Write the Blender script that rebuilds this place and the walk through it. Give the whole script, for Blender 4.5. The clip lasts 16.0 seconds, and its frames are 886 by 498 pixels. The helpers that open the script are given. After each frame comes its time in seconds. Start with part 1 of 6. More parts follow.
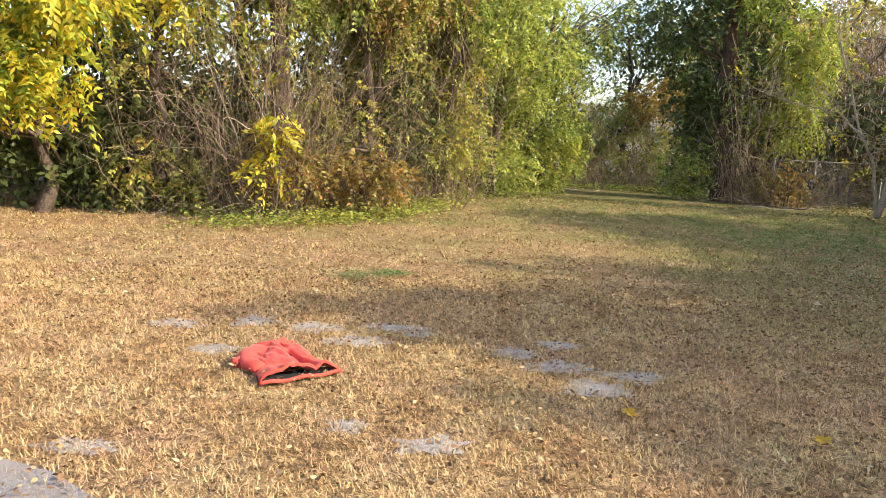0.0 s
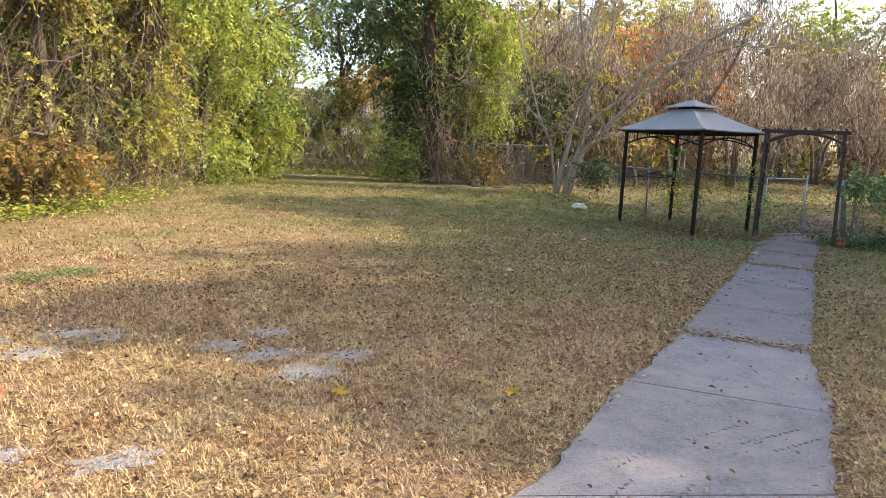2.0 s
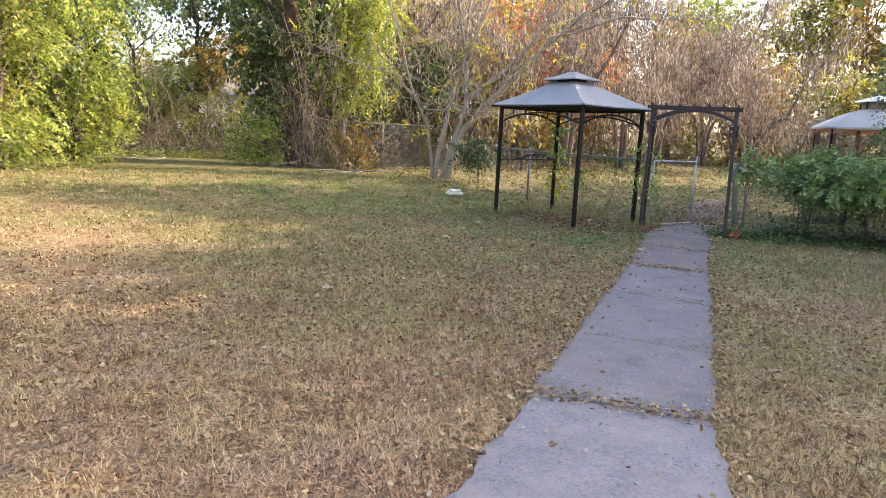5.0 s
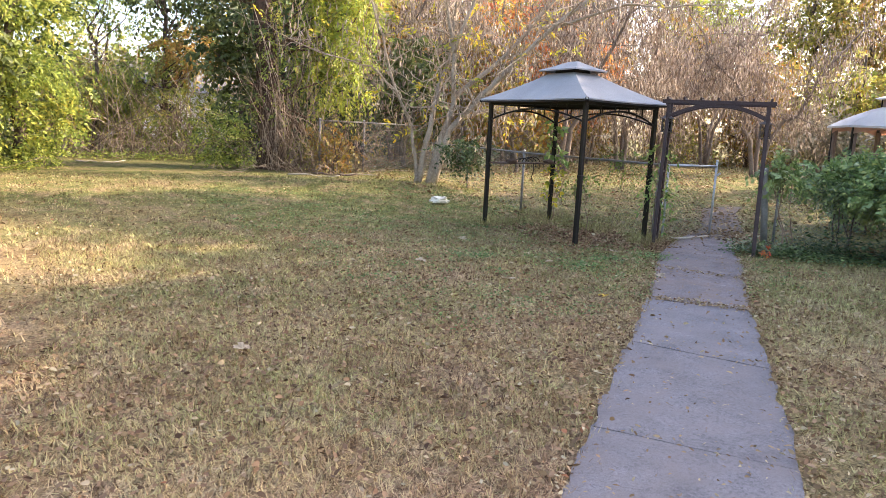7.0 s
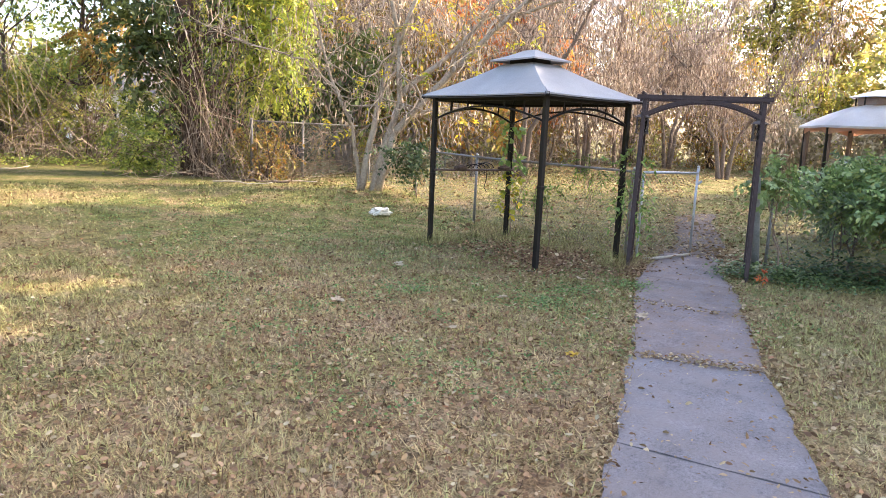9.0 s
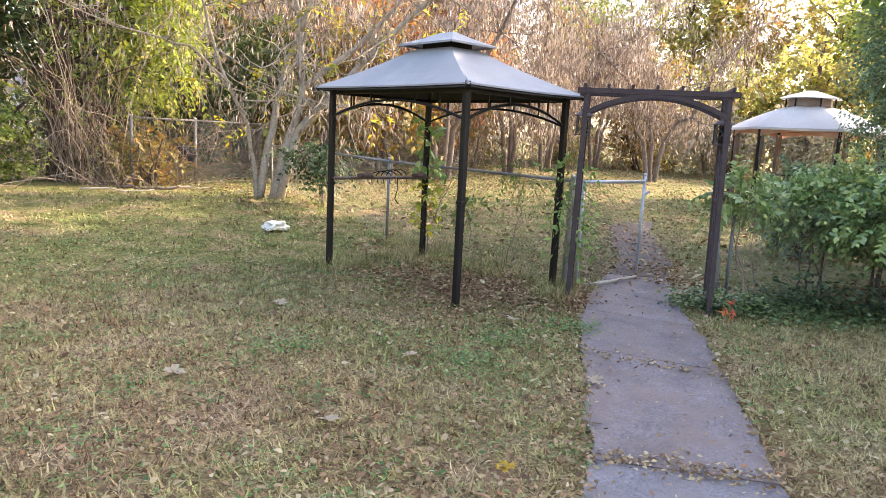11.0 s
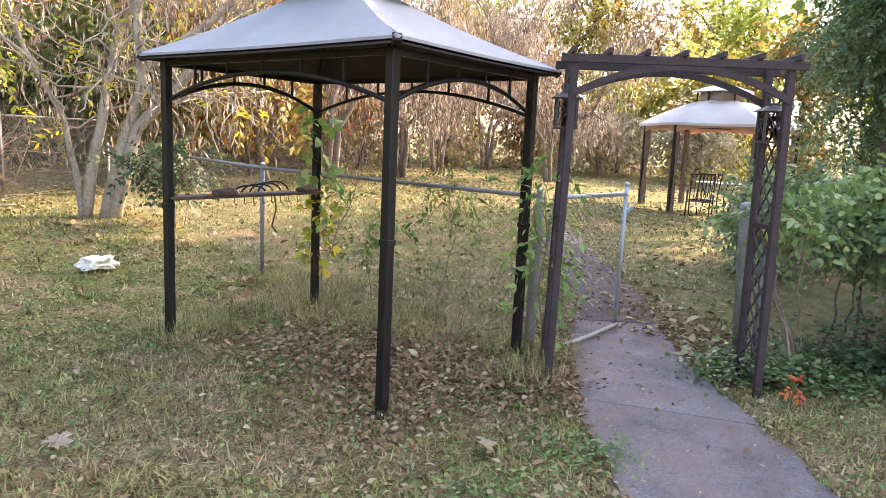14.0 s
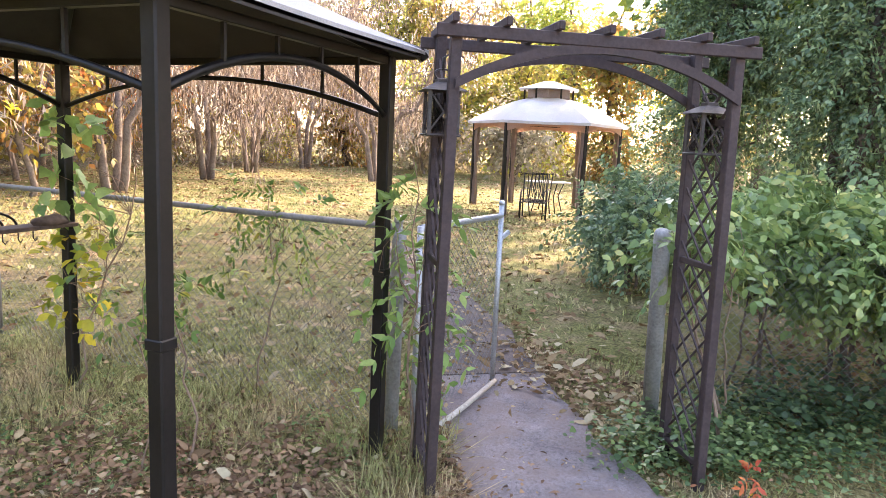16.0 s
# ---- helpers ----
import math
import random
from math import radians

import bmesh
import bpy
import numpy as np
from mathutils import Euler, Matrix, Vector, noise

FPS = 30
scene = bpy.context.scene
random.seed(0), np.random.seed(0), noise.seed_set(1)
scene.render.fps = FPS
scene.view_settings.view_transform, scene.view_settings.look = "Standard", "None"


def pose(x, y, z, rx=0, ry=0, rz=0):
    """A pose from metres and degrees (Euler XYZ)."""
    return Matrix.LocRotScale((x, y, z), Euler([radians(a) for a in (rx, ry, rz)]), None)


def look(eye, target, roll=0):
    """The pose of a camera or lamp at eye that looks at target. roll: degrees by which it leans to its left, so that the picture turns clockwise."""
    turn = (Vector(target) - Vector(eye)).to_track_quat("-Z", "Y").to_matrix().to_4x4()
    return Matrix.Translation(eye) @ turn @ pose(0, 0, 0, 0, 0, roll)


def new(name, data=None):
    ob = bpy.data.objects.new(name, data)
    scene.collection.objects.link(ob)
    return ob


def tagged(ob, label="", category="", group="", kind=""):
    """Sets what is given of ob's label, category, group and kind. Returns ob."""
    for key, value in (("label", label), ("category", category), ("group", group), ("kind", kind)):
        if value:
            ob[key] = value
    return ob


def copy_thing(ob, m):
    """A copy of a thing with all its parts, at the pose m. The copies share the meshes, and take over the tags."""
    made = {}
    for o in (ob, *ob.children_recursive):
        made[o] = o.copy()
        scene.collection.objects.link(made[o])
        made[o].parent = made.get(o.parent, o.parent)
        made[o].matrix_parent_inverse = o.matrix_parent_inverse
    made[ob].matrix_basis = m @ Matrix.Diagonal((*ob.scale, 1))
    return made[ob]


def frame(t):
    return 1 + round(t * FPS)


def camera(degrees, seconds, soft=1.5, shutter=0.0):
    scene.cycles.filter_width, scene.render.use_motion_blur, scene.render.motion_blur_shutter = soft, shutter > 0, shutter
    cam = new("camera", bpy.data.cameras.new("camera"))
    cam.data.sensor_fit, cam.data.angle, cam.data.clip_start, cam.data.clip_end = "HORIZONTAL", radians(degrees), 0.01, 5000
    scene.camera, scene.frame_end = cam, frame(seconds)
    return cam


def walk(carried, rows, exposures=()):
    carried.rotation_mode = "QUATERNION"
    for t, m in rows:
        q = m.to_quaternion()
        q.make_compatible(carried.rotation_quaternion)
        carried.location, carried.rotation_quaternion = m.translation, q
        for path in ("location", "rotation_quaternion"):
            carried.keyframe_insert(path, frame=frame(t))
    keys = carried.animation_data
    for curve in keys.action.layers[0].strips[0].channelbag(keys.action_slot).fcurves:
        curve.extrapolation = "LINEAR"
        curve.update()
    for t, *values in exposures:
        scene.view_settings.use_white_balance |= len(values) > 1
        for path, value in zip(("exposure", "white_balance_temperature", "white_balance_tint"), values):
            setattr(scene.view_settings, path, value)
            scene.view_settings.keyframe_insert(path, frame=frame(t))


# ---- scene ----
cam = camera(65.6, 16.0, soft=0.7)
METRES, EYE, TILT, LEAN, TURN = 11.6, 1.56, 0.0, 0.0, -0.2
ROWS = [
    (0.0, 0.0, 0.0, 0.0, 0.42, -8.7, -2.71),
    (0.5, -0.0009, 0.0035, -0.0009, -2.84, -8.72, -2.66),
    (1.0, 0.0024, 0.0054, -0.0023, -7.35, -8.68, -2.59),
    (1.5, 0.0095, 0.0055, -0.0038, -14.29, -8.59, -2.58),
    (2.0, 0.0161, 0.0093, -0.0047, -22.33, -8.75, -2.56),
    (2.5, 0.0355, 0.0227, -0.007, -27.39, -9.31, -2.51),
    (3.0, 0.0579, 0.0397, -0.0065, -29.4, -9.5, -2.54),
    (3.5, 0.0828, 0.0624, -0.0052, -29.82, -9.74, -2.55),
    (4.0, 0.1084, 0.0847, -0.0073, -30.18, -9.83, -2.55),
    (6.5, 0.2303, 0.2279, -0.0069, -30.51, -9.93, -2.83),
    (7.0, 0.2522, 0.2554, -0.0072, -30.78, -9.86, -2.7),
    (7.5, 0.2778, 0.2845, -0.0045, -31.81, -9.8, -2.73),
    (8.0, 0.2996, 0.3141, -0.006, -32.58, -9.78, -2.86),
    (8.5, 0.3246, 0.3402, -0.0057, -33.11, -9.72, -2.69),
    (11.0, 0.4497, 0.4677, -0.0032, -40.01, -9.42, -2.89),
    (11.5, 0.467, 0.4954, -0.0042, -41.64, -9.35, -2.84),
    (12.0, 0.4879, 0.5234, -0.0022, -42.27, -9.32, -2.81),
    (12.5, 0.5054, 0.5559, -0.0045, -42.98, -9.26, -2.77),
    (13.0, 0.5273, 0.588, -0.004, -43.99, -9.22, -2.78),
    (13.5, 0.552, 0.6158, -0.0038, -46.12, -9.15, -2.74),
    (14.0, 0.5764, 0.6408, -0.0063, -50.04, -9.04, -2.58),
    (14.5, 0.6051, 0.6655, -0.0044, -56.35, -8.91, -2.53),
    (15.0, 0.6359, 0.6849, -0.0023, -62.0, -8.81, -2.33),
    (15.5, 0.6583, 0.7022, -0.0004, -64.57, -8.73, -2.32),
    (16.0, 0.6727, 0.7215, -0.0002, -65.02, -8.77, -2.57),
]
walk(cam, [(t, pose(0, 0, EYE, TILT, LEAN, TURN) @ pose(METRES * x, METRES * y, METRES * z, 90 + pitch, roll, yaw)) for t, x, y, z, yaw, pitch, roll in ROWS], [(0.0, 1.72, 7000, 7), (2.0, 1.86, 6760, 9), (3.5, 2.16, 6680, 12), (7.0, 2.52, 6800, 17), (8.5, 2.74, 6850, 17), (11.0, 2.84, 6900, 17), (14.5, 3.1, 7080, 20), (16.0, 3.35, 7150, 22)])

# ---- light ----
SUN_EL, SUN_TO = 31.0, (0.97, -0.25)
world = bpy.data.worlds.new("world")
scene.world = world
world.use_nodes = True
wn, wl = world.node_tree.nodes, world.node_tree.links
sky = wn.new("ShaderNodeTexSky")
sky.sky_type, sky.sun_disc = "NISHITA", False
sky.sun_elevation, sky.sun_rotation = radians(SUN_EL), math.atan2(SUN_TO[0], SUN_TO[1])
sky.air_density, sky.dust_density = 1.0, 2.5
wn["Background"].inputs["Strength"].default_value = 0.15
wl.new(sky.outputs["Color"], wn["Background"].inputs["Color"])
sun = new("sun", bpy.data.lights.new("sun", "SUN"))
sun.data.energy, sun.data.angle, sun.data.color = 2.65, radians(0.6), (1.0, 0.87, 0.68)
up = math.tan(radians(SUN_EL)) * math.hypot(*SUN_TO)
sun.matrix_world = look((0, 0, 30), (-SUN_TO[0], -SUN_TO[1], 30 - up))

# ---- materials ----


def material(name, rough=0.8, metal=0.0, spec=0.3):
    m = bpy.data.materials.new(name)
    m.use_nodes = True
    b = m.node_tree.nodes["Principled BSDF"]
    b.inputs["Roughness"].default_value = rough
    b.inputs["Metallic"].default_value = metal
    b.inputs["Specular IOR Level"].default_value = spec
    return m, m.node_tree.nodes, m.node_tree.links, b


def noise_node(n, l, scale, detail=4, rough=0.6, vec=None):
    t = n.new("ShaderNodeTexNoise")
    t.inputs["Scale"].default_value, t.inputs["Detail"].default_value = scale, detail
    t.inputs["Roughness"].default_value = rough
    if vec:
        l.new(vec, t.inputs["Vector"])
    return t.outputs["Fac"]


def ramp_node(n, l, fac, stops):
    r = n.new("ShaderNodeValToRGB")
    e = r.color_ramp.elements
    while len(e) < len(stops):
        e.new(0.5)
    for k, (p, c) in enumerate(stops):
        e[k].position, e[k].color = p, (*c, 1)
    l.new(fac, r.inputs["Fac"])
    return r.outputs["Color"]


def mix_node(n, l, fac, a, b, blend="MIX"):
    m = n.new("ShaderNodeMix")
    m.data_type, m.blend_type = "RGBA", blend
    for k, v in ((0, fac), (6, a), (7, b)):
        if isinstance(v, (int, float)):
            m.inputs[k].default_value = v
        elif isinstance(v, tuple):
            m.inputs[k].default_value = (*v, 1)
        else:
            l.new(v, m.inputs[k])
    return m.outputs[2]


def math_node(n, l, op, a, b=0.0, clamp=False):
    m = n.new("ShaderNodeMath")
    m.operation, m.use_clamp = op, clamp
    for k, v in ((0, a), (1, b)):
        if isinstance(v, (int, float)):
            m.inputs[k].default_value = v
        else:
            l.new(v, m.inputs[k])
    return m.outputs[0]


def bump_node(n, l, b, height, strength, dist):
    u = n.new("ShaderNodeBump")
    u.inputs["Strength"].default_value, u.inputs["Distance"].default_value = strength, dist
    l.new(height, u.inputs["Height"])
    l.new(u.outputs["Normal"], b.inputs["Normal"])


def plain(name, c1, c2, scale=6.0, rough=0.7, metal=0.0, bump=0.3, dist=0.003, spec=0.3, fine=60.0):
    """Two tones in broad stains, a fine grain and a little relief."""
    m, n, l, b = material(name, rough, metal, spec)
    v = n.new("ShaderNodeTexCoord").outputs["Object"]
    big, small = noise_node(n, l, scale, 5, 0.6, v), noise_node(n, l, fine, 3, 0.6, v)
    col = ramp_node(n, l, big, [(0.32, c1), (0.68, c2)])
    col = mix_node(n, l, 0.35, col, ramp_node(n, l, small, [(0.3, tuple(0.6 * x for x in c1)), (0.7, tuple(min(1, 1.25 * x) for x in c2))]))
    l.new(col, b.inputs["Base Color"])
    rr = math_node(n, l, "MULTIPLY_ADD", big, 0.3)
    l.new(rr, b.inputs["Roughness"])
    rr.node.inputs[2].default_value = rough - 0.15
    bump_node(n, l, b, small, bump, dist)
    return m


def leaf_material(name, stops, patch=None, trans=0.35, rough=0.55, spec=0.35, patch_scale=0.8):
    """Leaves: each takes its own tone from the stops, and whole sprays drift towards the patch tone."""
    m, n, l, b = material(name, rough, 0, spec)
    g = n.new("ShaderNodeNewGeometry")
    fac = g.outputs["Random Per Island"]
    col = ramp_node(n, l, fac, stops)
    if patch:
        f = ramp_node(n, l, noise_node(n, l, patch_scale, 3, 0.6, g.outputs["Position"]), [(0.48, (0, 0, 0)), (0.62, (0.85, 0.85, 0.85))])
        col = mix_node(n, l, f, col, patch)
    vein = noise_node(n, l, 40, 2, 0.5, g.outputs["Position"])
    col = mix_node(n, l, 0.3, col, ramp_node(n, l, vein, [(0.3, (0.35, 0.35, 0.35)), (0.7, (1, 1, 1))]), "MULTIPLY")
    l.new(col, b.inputs["Base Color"])
    t = n.new("ShaderNodeBsdfTranslucent")
    l.new(col, t.inputs["Color"])
    s = n.new("ShaderNodeMixShader")
    s.inputs[0].default_value = trans
    l.new(b.outputs[0], s.inputs[1])
    l.new(t.outputs[0], s.inputs[2])
    l.new(s.outputs[0], n["Material Output"].inputs["Surface"])
    return m


def lawn_colour(n, l, blades):
    """Straw near the start of the walk, greener beside the gazebo and the fences, brown thatch in patches."""
    g = n.new("ShaderNodeNewGeometry")
    pos = g.outputs["Position"]
    sep = n.new("ShaderNodeSeparateXYZ")
    l.new(pos, sep.inputs[0])
    broad, mid, fine = noise_node(n, l, 0.35, 4, 0.6, pos), noise_node(n, l, 2.2, 5, 0.65, pos), noise_node(n, l, 45, 3, 0.7, pos)
    straw = ramp_node(n, l, mid, [(0.3, (0.30, 0.185, 0.10)), (0.5, (0.50, 0.35, 0.19)), (0.72, (0.65, 0.51, 0.305))])
    green = ramp_node(n, l, mid, [(0.3, (0.125, 0.165, 0.042)), (0.5, (0.245, 0.255, 0.092)), (0.75, (0.45, 0.36, 0.20))])
    far = math_node(n, l, "ADD", math_node(n, l, "MULTIPLY", sep.outputs[0], 0.045), math_node(n, l, "MULTIPLY", sep.outputs[1], 0.055))
    far = math_node(n, l, "ADD", far, math_node(n, l, "MULTIPLY", math_node(n, l, "SUBTRACT", broad, 0.5), 1.6))
    far = math_node(n, l, "ADD", far, math_node(n, l, "MULTIPLY", math_node(n, l, "SUBTRACT", mid, 0.5), 1.3))
    if blades:
        far = math_node(n, l, "ADD", far, math_node(n, l, "MULTIPLY", math_node(n, l, "SUBTRACT", g.outputs["Random Per Island"], 0.5), 0.9))
    f = ramp_node(n, l, far, [(0.44, (0, 0, 0)), (1.04, (0.93, 0.93, 0.93))])
    col = mix_node(n, l, f, straw, green)
    brown = ramp_node(n, l, noise_node(n, l, 1.1, 5, 0.7, pos), [(0.49, (0, 0, 0)), (0.65, (0.75, 0.75, 0.75))])
    brown = mix_node(n, l, 0.75, brown, ramp_node(n, l, far, [(0.45, (1, 1, 1)), (1.05, (0.4, 0.4, 0.4))]), "MULTIPLY")
    col = mix_node(n, l, brown, col, (0.41, 0.245, 0.17))
    clump = ramp_node(n, l, noise_node(n, l, 13, 4, 0.7, pos), [(0.34, (0.46, 0.42, 0.40)), (0.46, (0.95, 0.95, 0.95)), (0.66, (1.35, 1.33, 1.28))])
    col = mix_node(n, l, 0.85, col, clump, "MULTIPLY")
    return col, fine, g


ground_m, n, l, b = material("thatch", 0.95, 0, 0.1)
col, fine, g = lawn_colour(n, l, False)
col = mix_node(n, l, 0.8, col, ramp_node(n, l, fine, [(0.34, (0.08, 0.065, 0.055)), (0.62, (0.75, 0.72, 0.69))]), "MULTIPLY")
l.new(col, b.inputs["Base Color"])
bump_node(n, l, b, fine, 1.0, 0.03)

blade_m, n, l, b = material("grass_blade", 0.75, 0, 0.2)
col, fine, g = lawn_colour(n, l, True)
tone = ramp_node(n, l, g.outputs["Random Per Island"], [(0.0, (0.20, 0.155, 0.13)), (0.3, (0.68, 0.63, 0.58)), (0.65, (1.10, 1.08, 1.05)), (1.0, (1.38, 1.35, 1.29))])
l.new(mix_node(n, l, 1.0, col, tone, "MULTIPLY"), b.inputs["Base Color"])


def concrete(name, low, high, soil):
    """Exposed aggregate, broad weathering and soil stains."""
    m, n, l, b = material(name, 0.92, 0, 0.2)
    pos = n.new("ShaderNodeNewGeometry").outputs["Position"]
    base = ramp_node(n, l, noise_node(n, l, 2.4, 7, 0.75, pos), [(0.3, low), (0.7, high)])
    grit = n.new("ShaderNodeTexVoronoi")
    grit.inputs["Scale"].default_value = 260
    l.new(pos, grit.inputs["Vector"])
    base = mix_node(n, l, 0.55, base, ramp_node(n, l, noise_node(n, l, 210, 3, 0.75, pos), [(0.38, (0.25, 0.25, 0.26)), (0.58, (1, 1, 1))]), "MULTIPLY")
    base = mix_node(n, l, 0.35, base, ramp_node(n, l, grit.outputs["Distance"], [(0.1, (1.0, 1.0, 1.0)), (0.5, (0.35, 0.35, 0.36))]), "MULTIPLY")
    base = mix_node(n, l, 0.6, base, ramp_node(n, l, noise_node(n, l, 48, 4, 0.8, pos), [(0.36, (0.30, 0.28, 0.28)), (0.5, (0.80, 0.79, 0.79)), (0.64, (1, 1, 1))]), "MULTIPLY")
    info = n.new("ShaderNodeObjectInfo")
    base = mix_node(n, l, 0.5, base, ramp_node(n, l, info.outputs["Random"], [(0, (0.75, 0.75, 0.75)), (1, (1, 1, 1))]), "MULTIPLY")
    f = ramp_node(n, l, noise_node(n, l, 3.2, 7, 0.75, pos), [(0.42, (0, 0, 0)), (0.66, (0.9, 0.9, 0.9))])
    base = mix_node(n, l, f, base, soil)
    l.new(base, b.inputs["Base Color"])
    bump_node(n, l, b, noise_node(n, l, 70, 5, 0.8, pos), 0.9, 0.008)
    return m


concrete_m = concrete("concrete", (0.29, 0.27, 0.28), (0.47, 0.44, 0.45), (0.27, 0.24, 0.235))
grey_concrete_m = concrete("grey_concrete", (0.24, 0.222, 0.225), (0.42, 0.39, 0.395), (0.20, 0.172, 0.165))
old_concrete_m = concrete("stained_concrete", (0.22, 0.185, 0.18), (0.47, 0.405, 0.39), (0.21, 0.155, 0.13))
earthy_concrete_m = concrete("earthy_concrete", (0.17, 0.135, 0.125), (0.28, 0.23, 0.205), (0.16, 0.115, 0.085))
gravel_m = plain("gravel", (0.22, 0.192, 0.175), (0.37, 0.335, 0.31), 9, 0.9, bump=1.0, dist=0.02, fine=55)
bronze_m = plain("bronze_paint", (0.006, 0.005, 0.0047), (0.0125, 0.010, 0.009), 5, 0.5, 0.1, 0.2, 0.001)
arbor_m = plain("brown_paint", (0.028, 0.018, 0.0175), (0.056, 0.038, 0.037), 7, 0.65, 0.0, 0.4, 0.002)
lantern_m = plain("lantern_paint", (0.04, 0.035, 0.034), (0.085, 0.075, 0.072), 12, 0.55, 0.3, 0.3, 0.001)
canvas_m = plain("grey_canvas", (0.235, 0.228, 0.225), (0.32, 0.312, 0.305), 2.2, 0.8, 0, 0.25, 0.002, 0.2, 220)
# Darker copy of the canvas, with the roof's shade put into its colour
under_m = plain("shaded_canvas_underside", (0.045, 0.042, 0.04), (0.075, 0.069, 0.065), 2.5, 0.9, 0, 0.2, 0.002, 0.1, 200)
white_canvas_m = plain("pale_canvas", (0.62, 0.61, 0.62), (0.80, 0.79, 0.80), 1.5, 0.8, 0, 0.2, 0.002, 0.2, 150)
valance_m = plain("peach_valance", (0.45, 0.28, 0.21), (0.60, 0.40, 0.31), 2.0, 0.85, 0, 0.2, 0.002, 0.1, 150)
curtain_m = plain("faded_curtain", (0.20, 0.14, 0.12), (0.32, 0.24, 0.20), 3.0, 0.9, 0, 0.3, 0.003, 0.1, 120)
galv_m = plain("galvanised_steel", (0.33, 0.34, 0.36), (0.55, 0.56, 0.58), 8, 0.5, 0.7, 0.25, 0.001, 0.4, 90)
old_galv_m = plain("weathered_steel", (0.20, 0.195, 0.185), (0.36, 0.35, 0.335), 9, 0.65, 0.35, 0.3, 0.001, 0.3, 70)
wire_m = plain("fence_wire", (0.14, 0.135, 0.13), (0.26, 0.255, 0.245), 10, 0.6, 0.4, 0.1, 0.001)
bark_m = plain("dark_bark", (0.055, 0.042, 0.034), (0.16, 0.12, 0.095), 4, 0.95, 0, 1.0, 0.03, 0.1, 18)
shaggy_bark_m = plain("shaggy_bark", (0.05, 0.032, 0.024), (0.15, 0.098, 0.072), 5, 0.95, 0, 1.0, 0.03, 0.1, 22)
pale_bark_m = plain("pale_bark", (0.21, 0.165, 0.12), (0.43, 0.355, 0.265), 3, 0.9, 0, 0.8, 0.012, 0.1, 25)
grey_bark_m = plain("grey_brown_bark", (0.11, 0.085, 0.07), (0.25, 0.20, 0.165), 3, 0.9, 0, 0.8, 0.012, 0.1, 25)
vine_m = plain("dry_vine", (0.13, 0.085, 0.06), (0.30, 0.21, 0.15), 3, 0.9, 0, 0.3, 0.002, 0.1, 30)
coat_m, n, l, b = material("red_cloth", 0.85, 0, 0.15)
v = n.new("ShaderNodeTexCoord").outputs["Object"]
l.new(ramp_node(n, l, noise_node(n, l, 5, 4, 0.6, v), [(0.3, (0.44, 0.040, 0.034)), (0.7, (0.64, 0.085, 0.065))]), b.inputs["Base Color"])
bump_node(n, l, b, noise_node(n, l, 300, 2, 0.5, v), 0.3, 0.002)
b.inputs["Sheen Weight"].default_value = 0.1
lining_m = plain("dark_lining", (0.012, 0.012, 0.016), (0.03, 0.03, 0.036), 9, 0.9)
paper_m = plain("white_plastic", (0.54, 0.50, 0.40), (0.76, 0.72, 0.60), 7, 0.6, 0, 0.5, 0.004)
wood_m = plain("weathered_board", (0.06, 0.04, 0.032), (0.13, 0.09, 0.07), 6, 0.8, 0, 0.6, 0.003, 0.2, 40)
mark_m = plain("scratched_groove", (0.07, 0.065, 0.06), (0.13, 0.12, 0.115), 9, 0.95)
house_m = plain("white_siding", (0.70, 0.69, 0.66), (0.82, 0.81, 0.78), 1.0, 0.7, 0, 0.2, 0.003)
shingle_m = plain("grey_shingle", (0.13, 0.12, 0.12), (0.22, 0.21, 0.20), 3, 0.9, 0, 0.6, 0.01, 0.1, 20)
stick_m = plain("bleached_stick", (0.34, 0.29, 0.23), (0.52, 0.46, 0.38), 8, 0.9, 0, 0.6, 0.003)
glass_m, n, l, b = material("lantern_glass", 0.01, 0, 0.5)
b.inputs["Base Color"].default_value = (0.72, 0.72, 0.69, 1)
b.inputs["IOR"].default_value = 1.12
b.inputs["Transmission Weight"].default_value = 1.0
dark_glass_m, n, l, b = material("window_glass", 0.1, 0, 0.6)
b.inputs["Base Color"].default_value = (0.03, 0.035, 0.04, 1)

L_GREEN = leaf_material("green_leaf", [(0, (0.063, 0.119, 0.028)), (0.5, (0.119, 0.210, 0.042)), (0.85, (0.224, 0.308, 0.056)), (1, (0.420, 0.350, 0.070))], (0.280, 0.336, 0.063))
L_YELLOW = leaf_material("yellowing_leaf", [(0, (0.168, 0.238, 0.035)), (0.45, (0.336, 0.378, 0.049)), (0.8, (0.672, 0.560, 0.049)), (1, (0.750, 0.462, 0.042))], (0.728, 0.560, 0.042), 0.45)
L_MIX = leaf_material("autumn_mixed_leaf", [(0, (0.084, 0.105, 0.035)), (0.4, (0.182, 0.196, 0.049)), (0.7, (0.350, 0.280, 0.070)), (0.9, (0.420, 0.196, 0.056)), (1, (0.238, 0.126, 0.070))], (0.336, 0.210, 0.084))
# True dark green for ivy and creeper; stands in for shade in the back row
L_DARK = leaf_material("deep_green_and_shade_leaf", [(0, (0.025, 0.049, 0.020)), (0.6, (0.056, 0.098, 0.035)), (1, (0.119, 0.154, 0.049))], None, 0.25)
L_ORANGE = leaf_material("orange_leaf", [(0, (0.504, 0.210, 0.035)), (0.5, (0.700, 0.336, 0.042)), (0.85, (0.700, 0.476, 0.070)), (1, (0.588, 0.126, 0.056))], (0.700, 0.182, 0.084), 0.45)
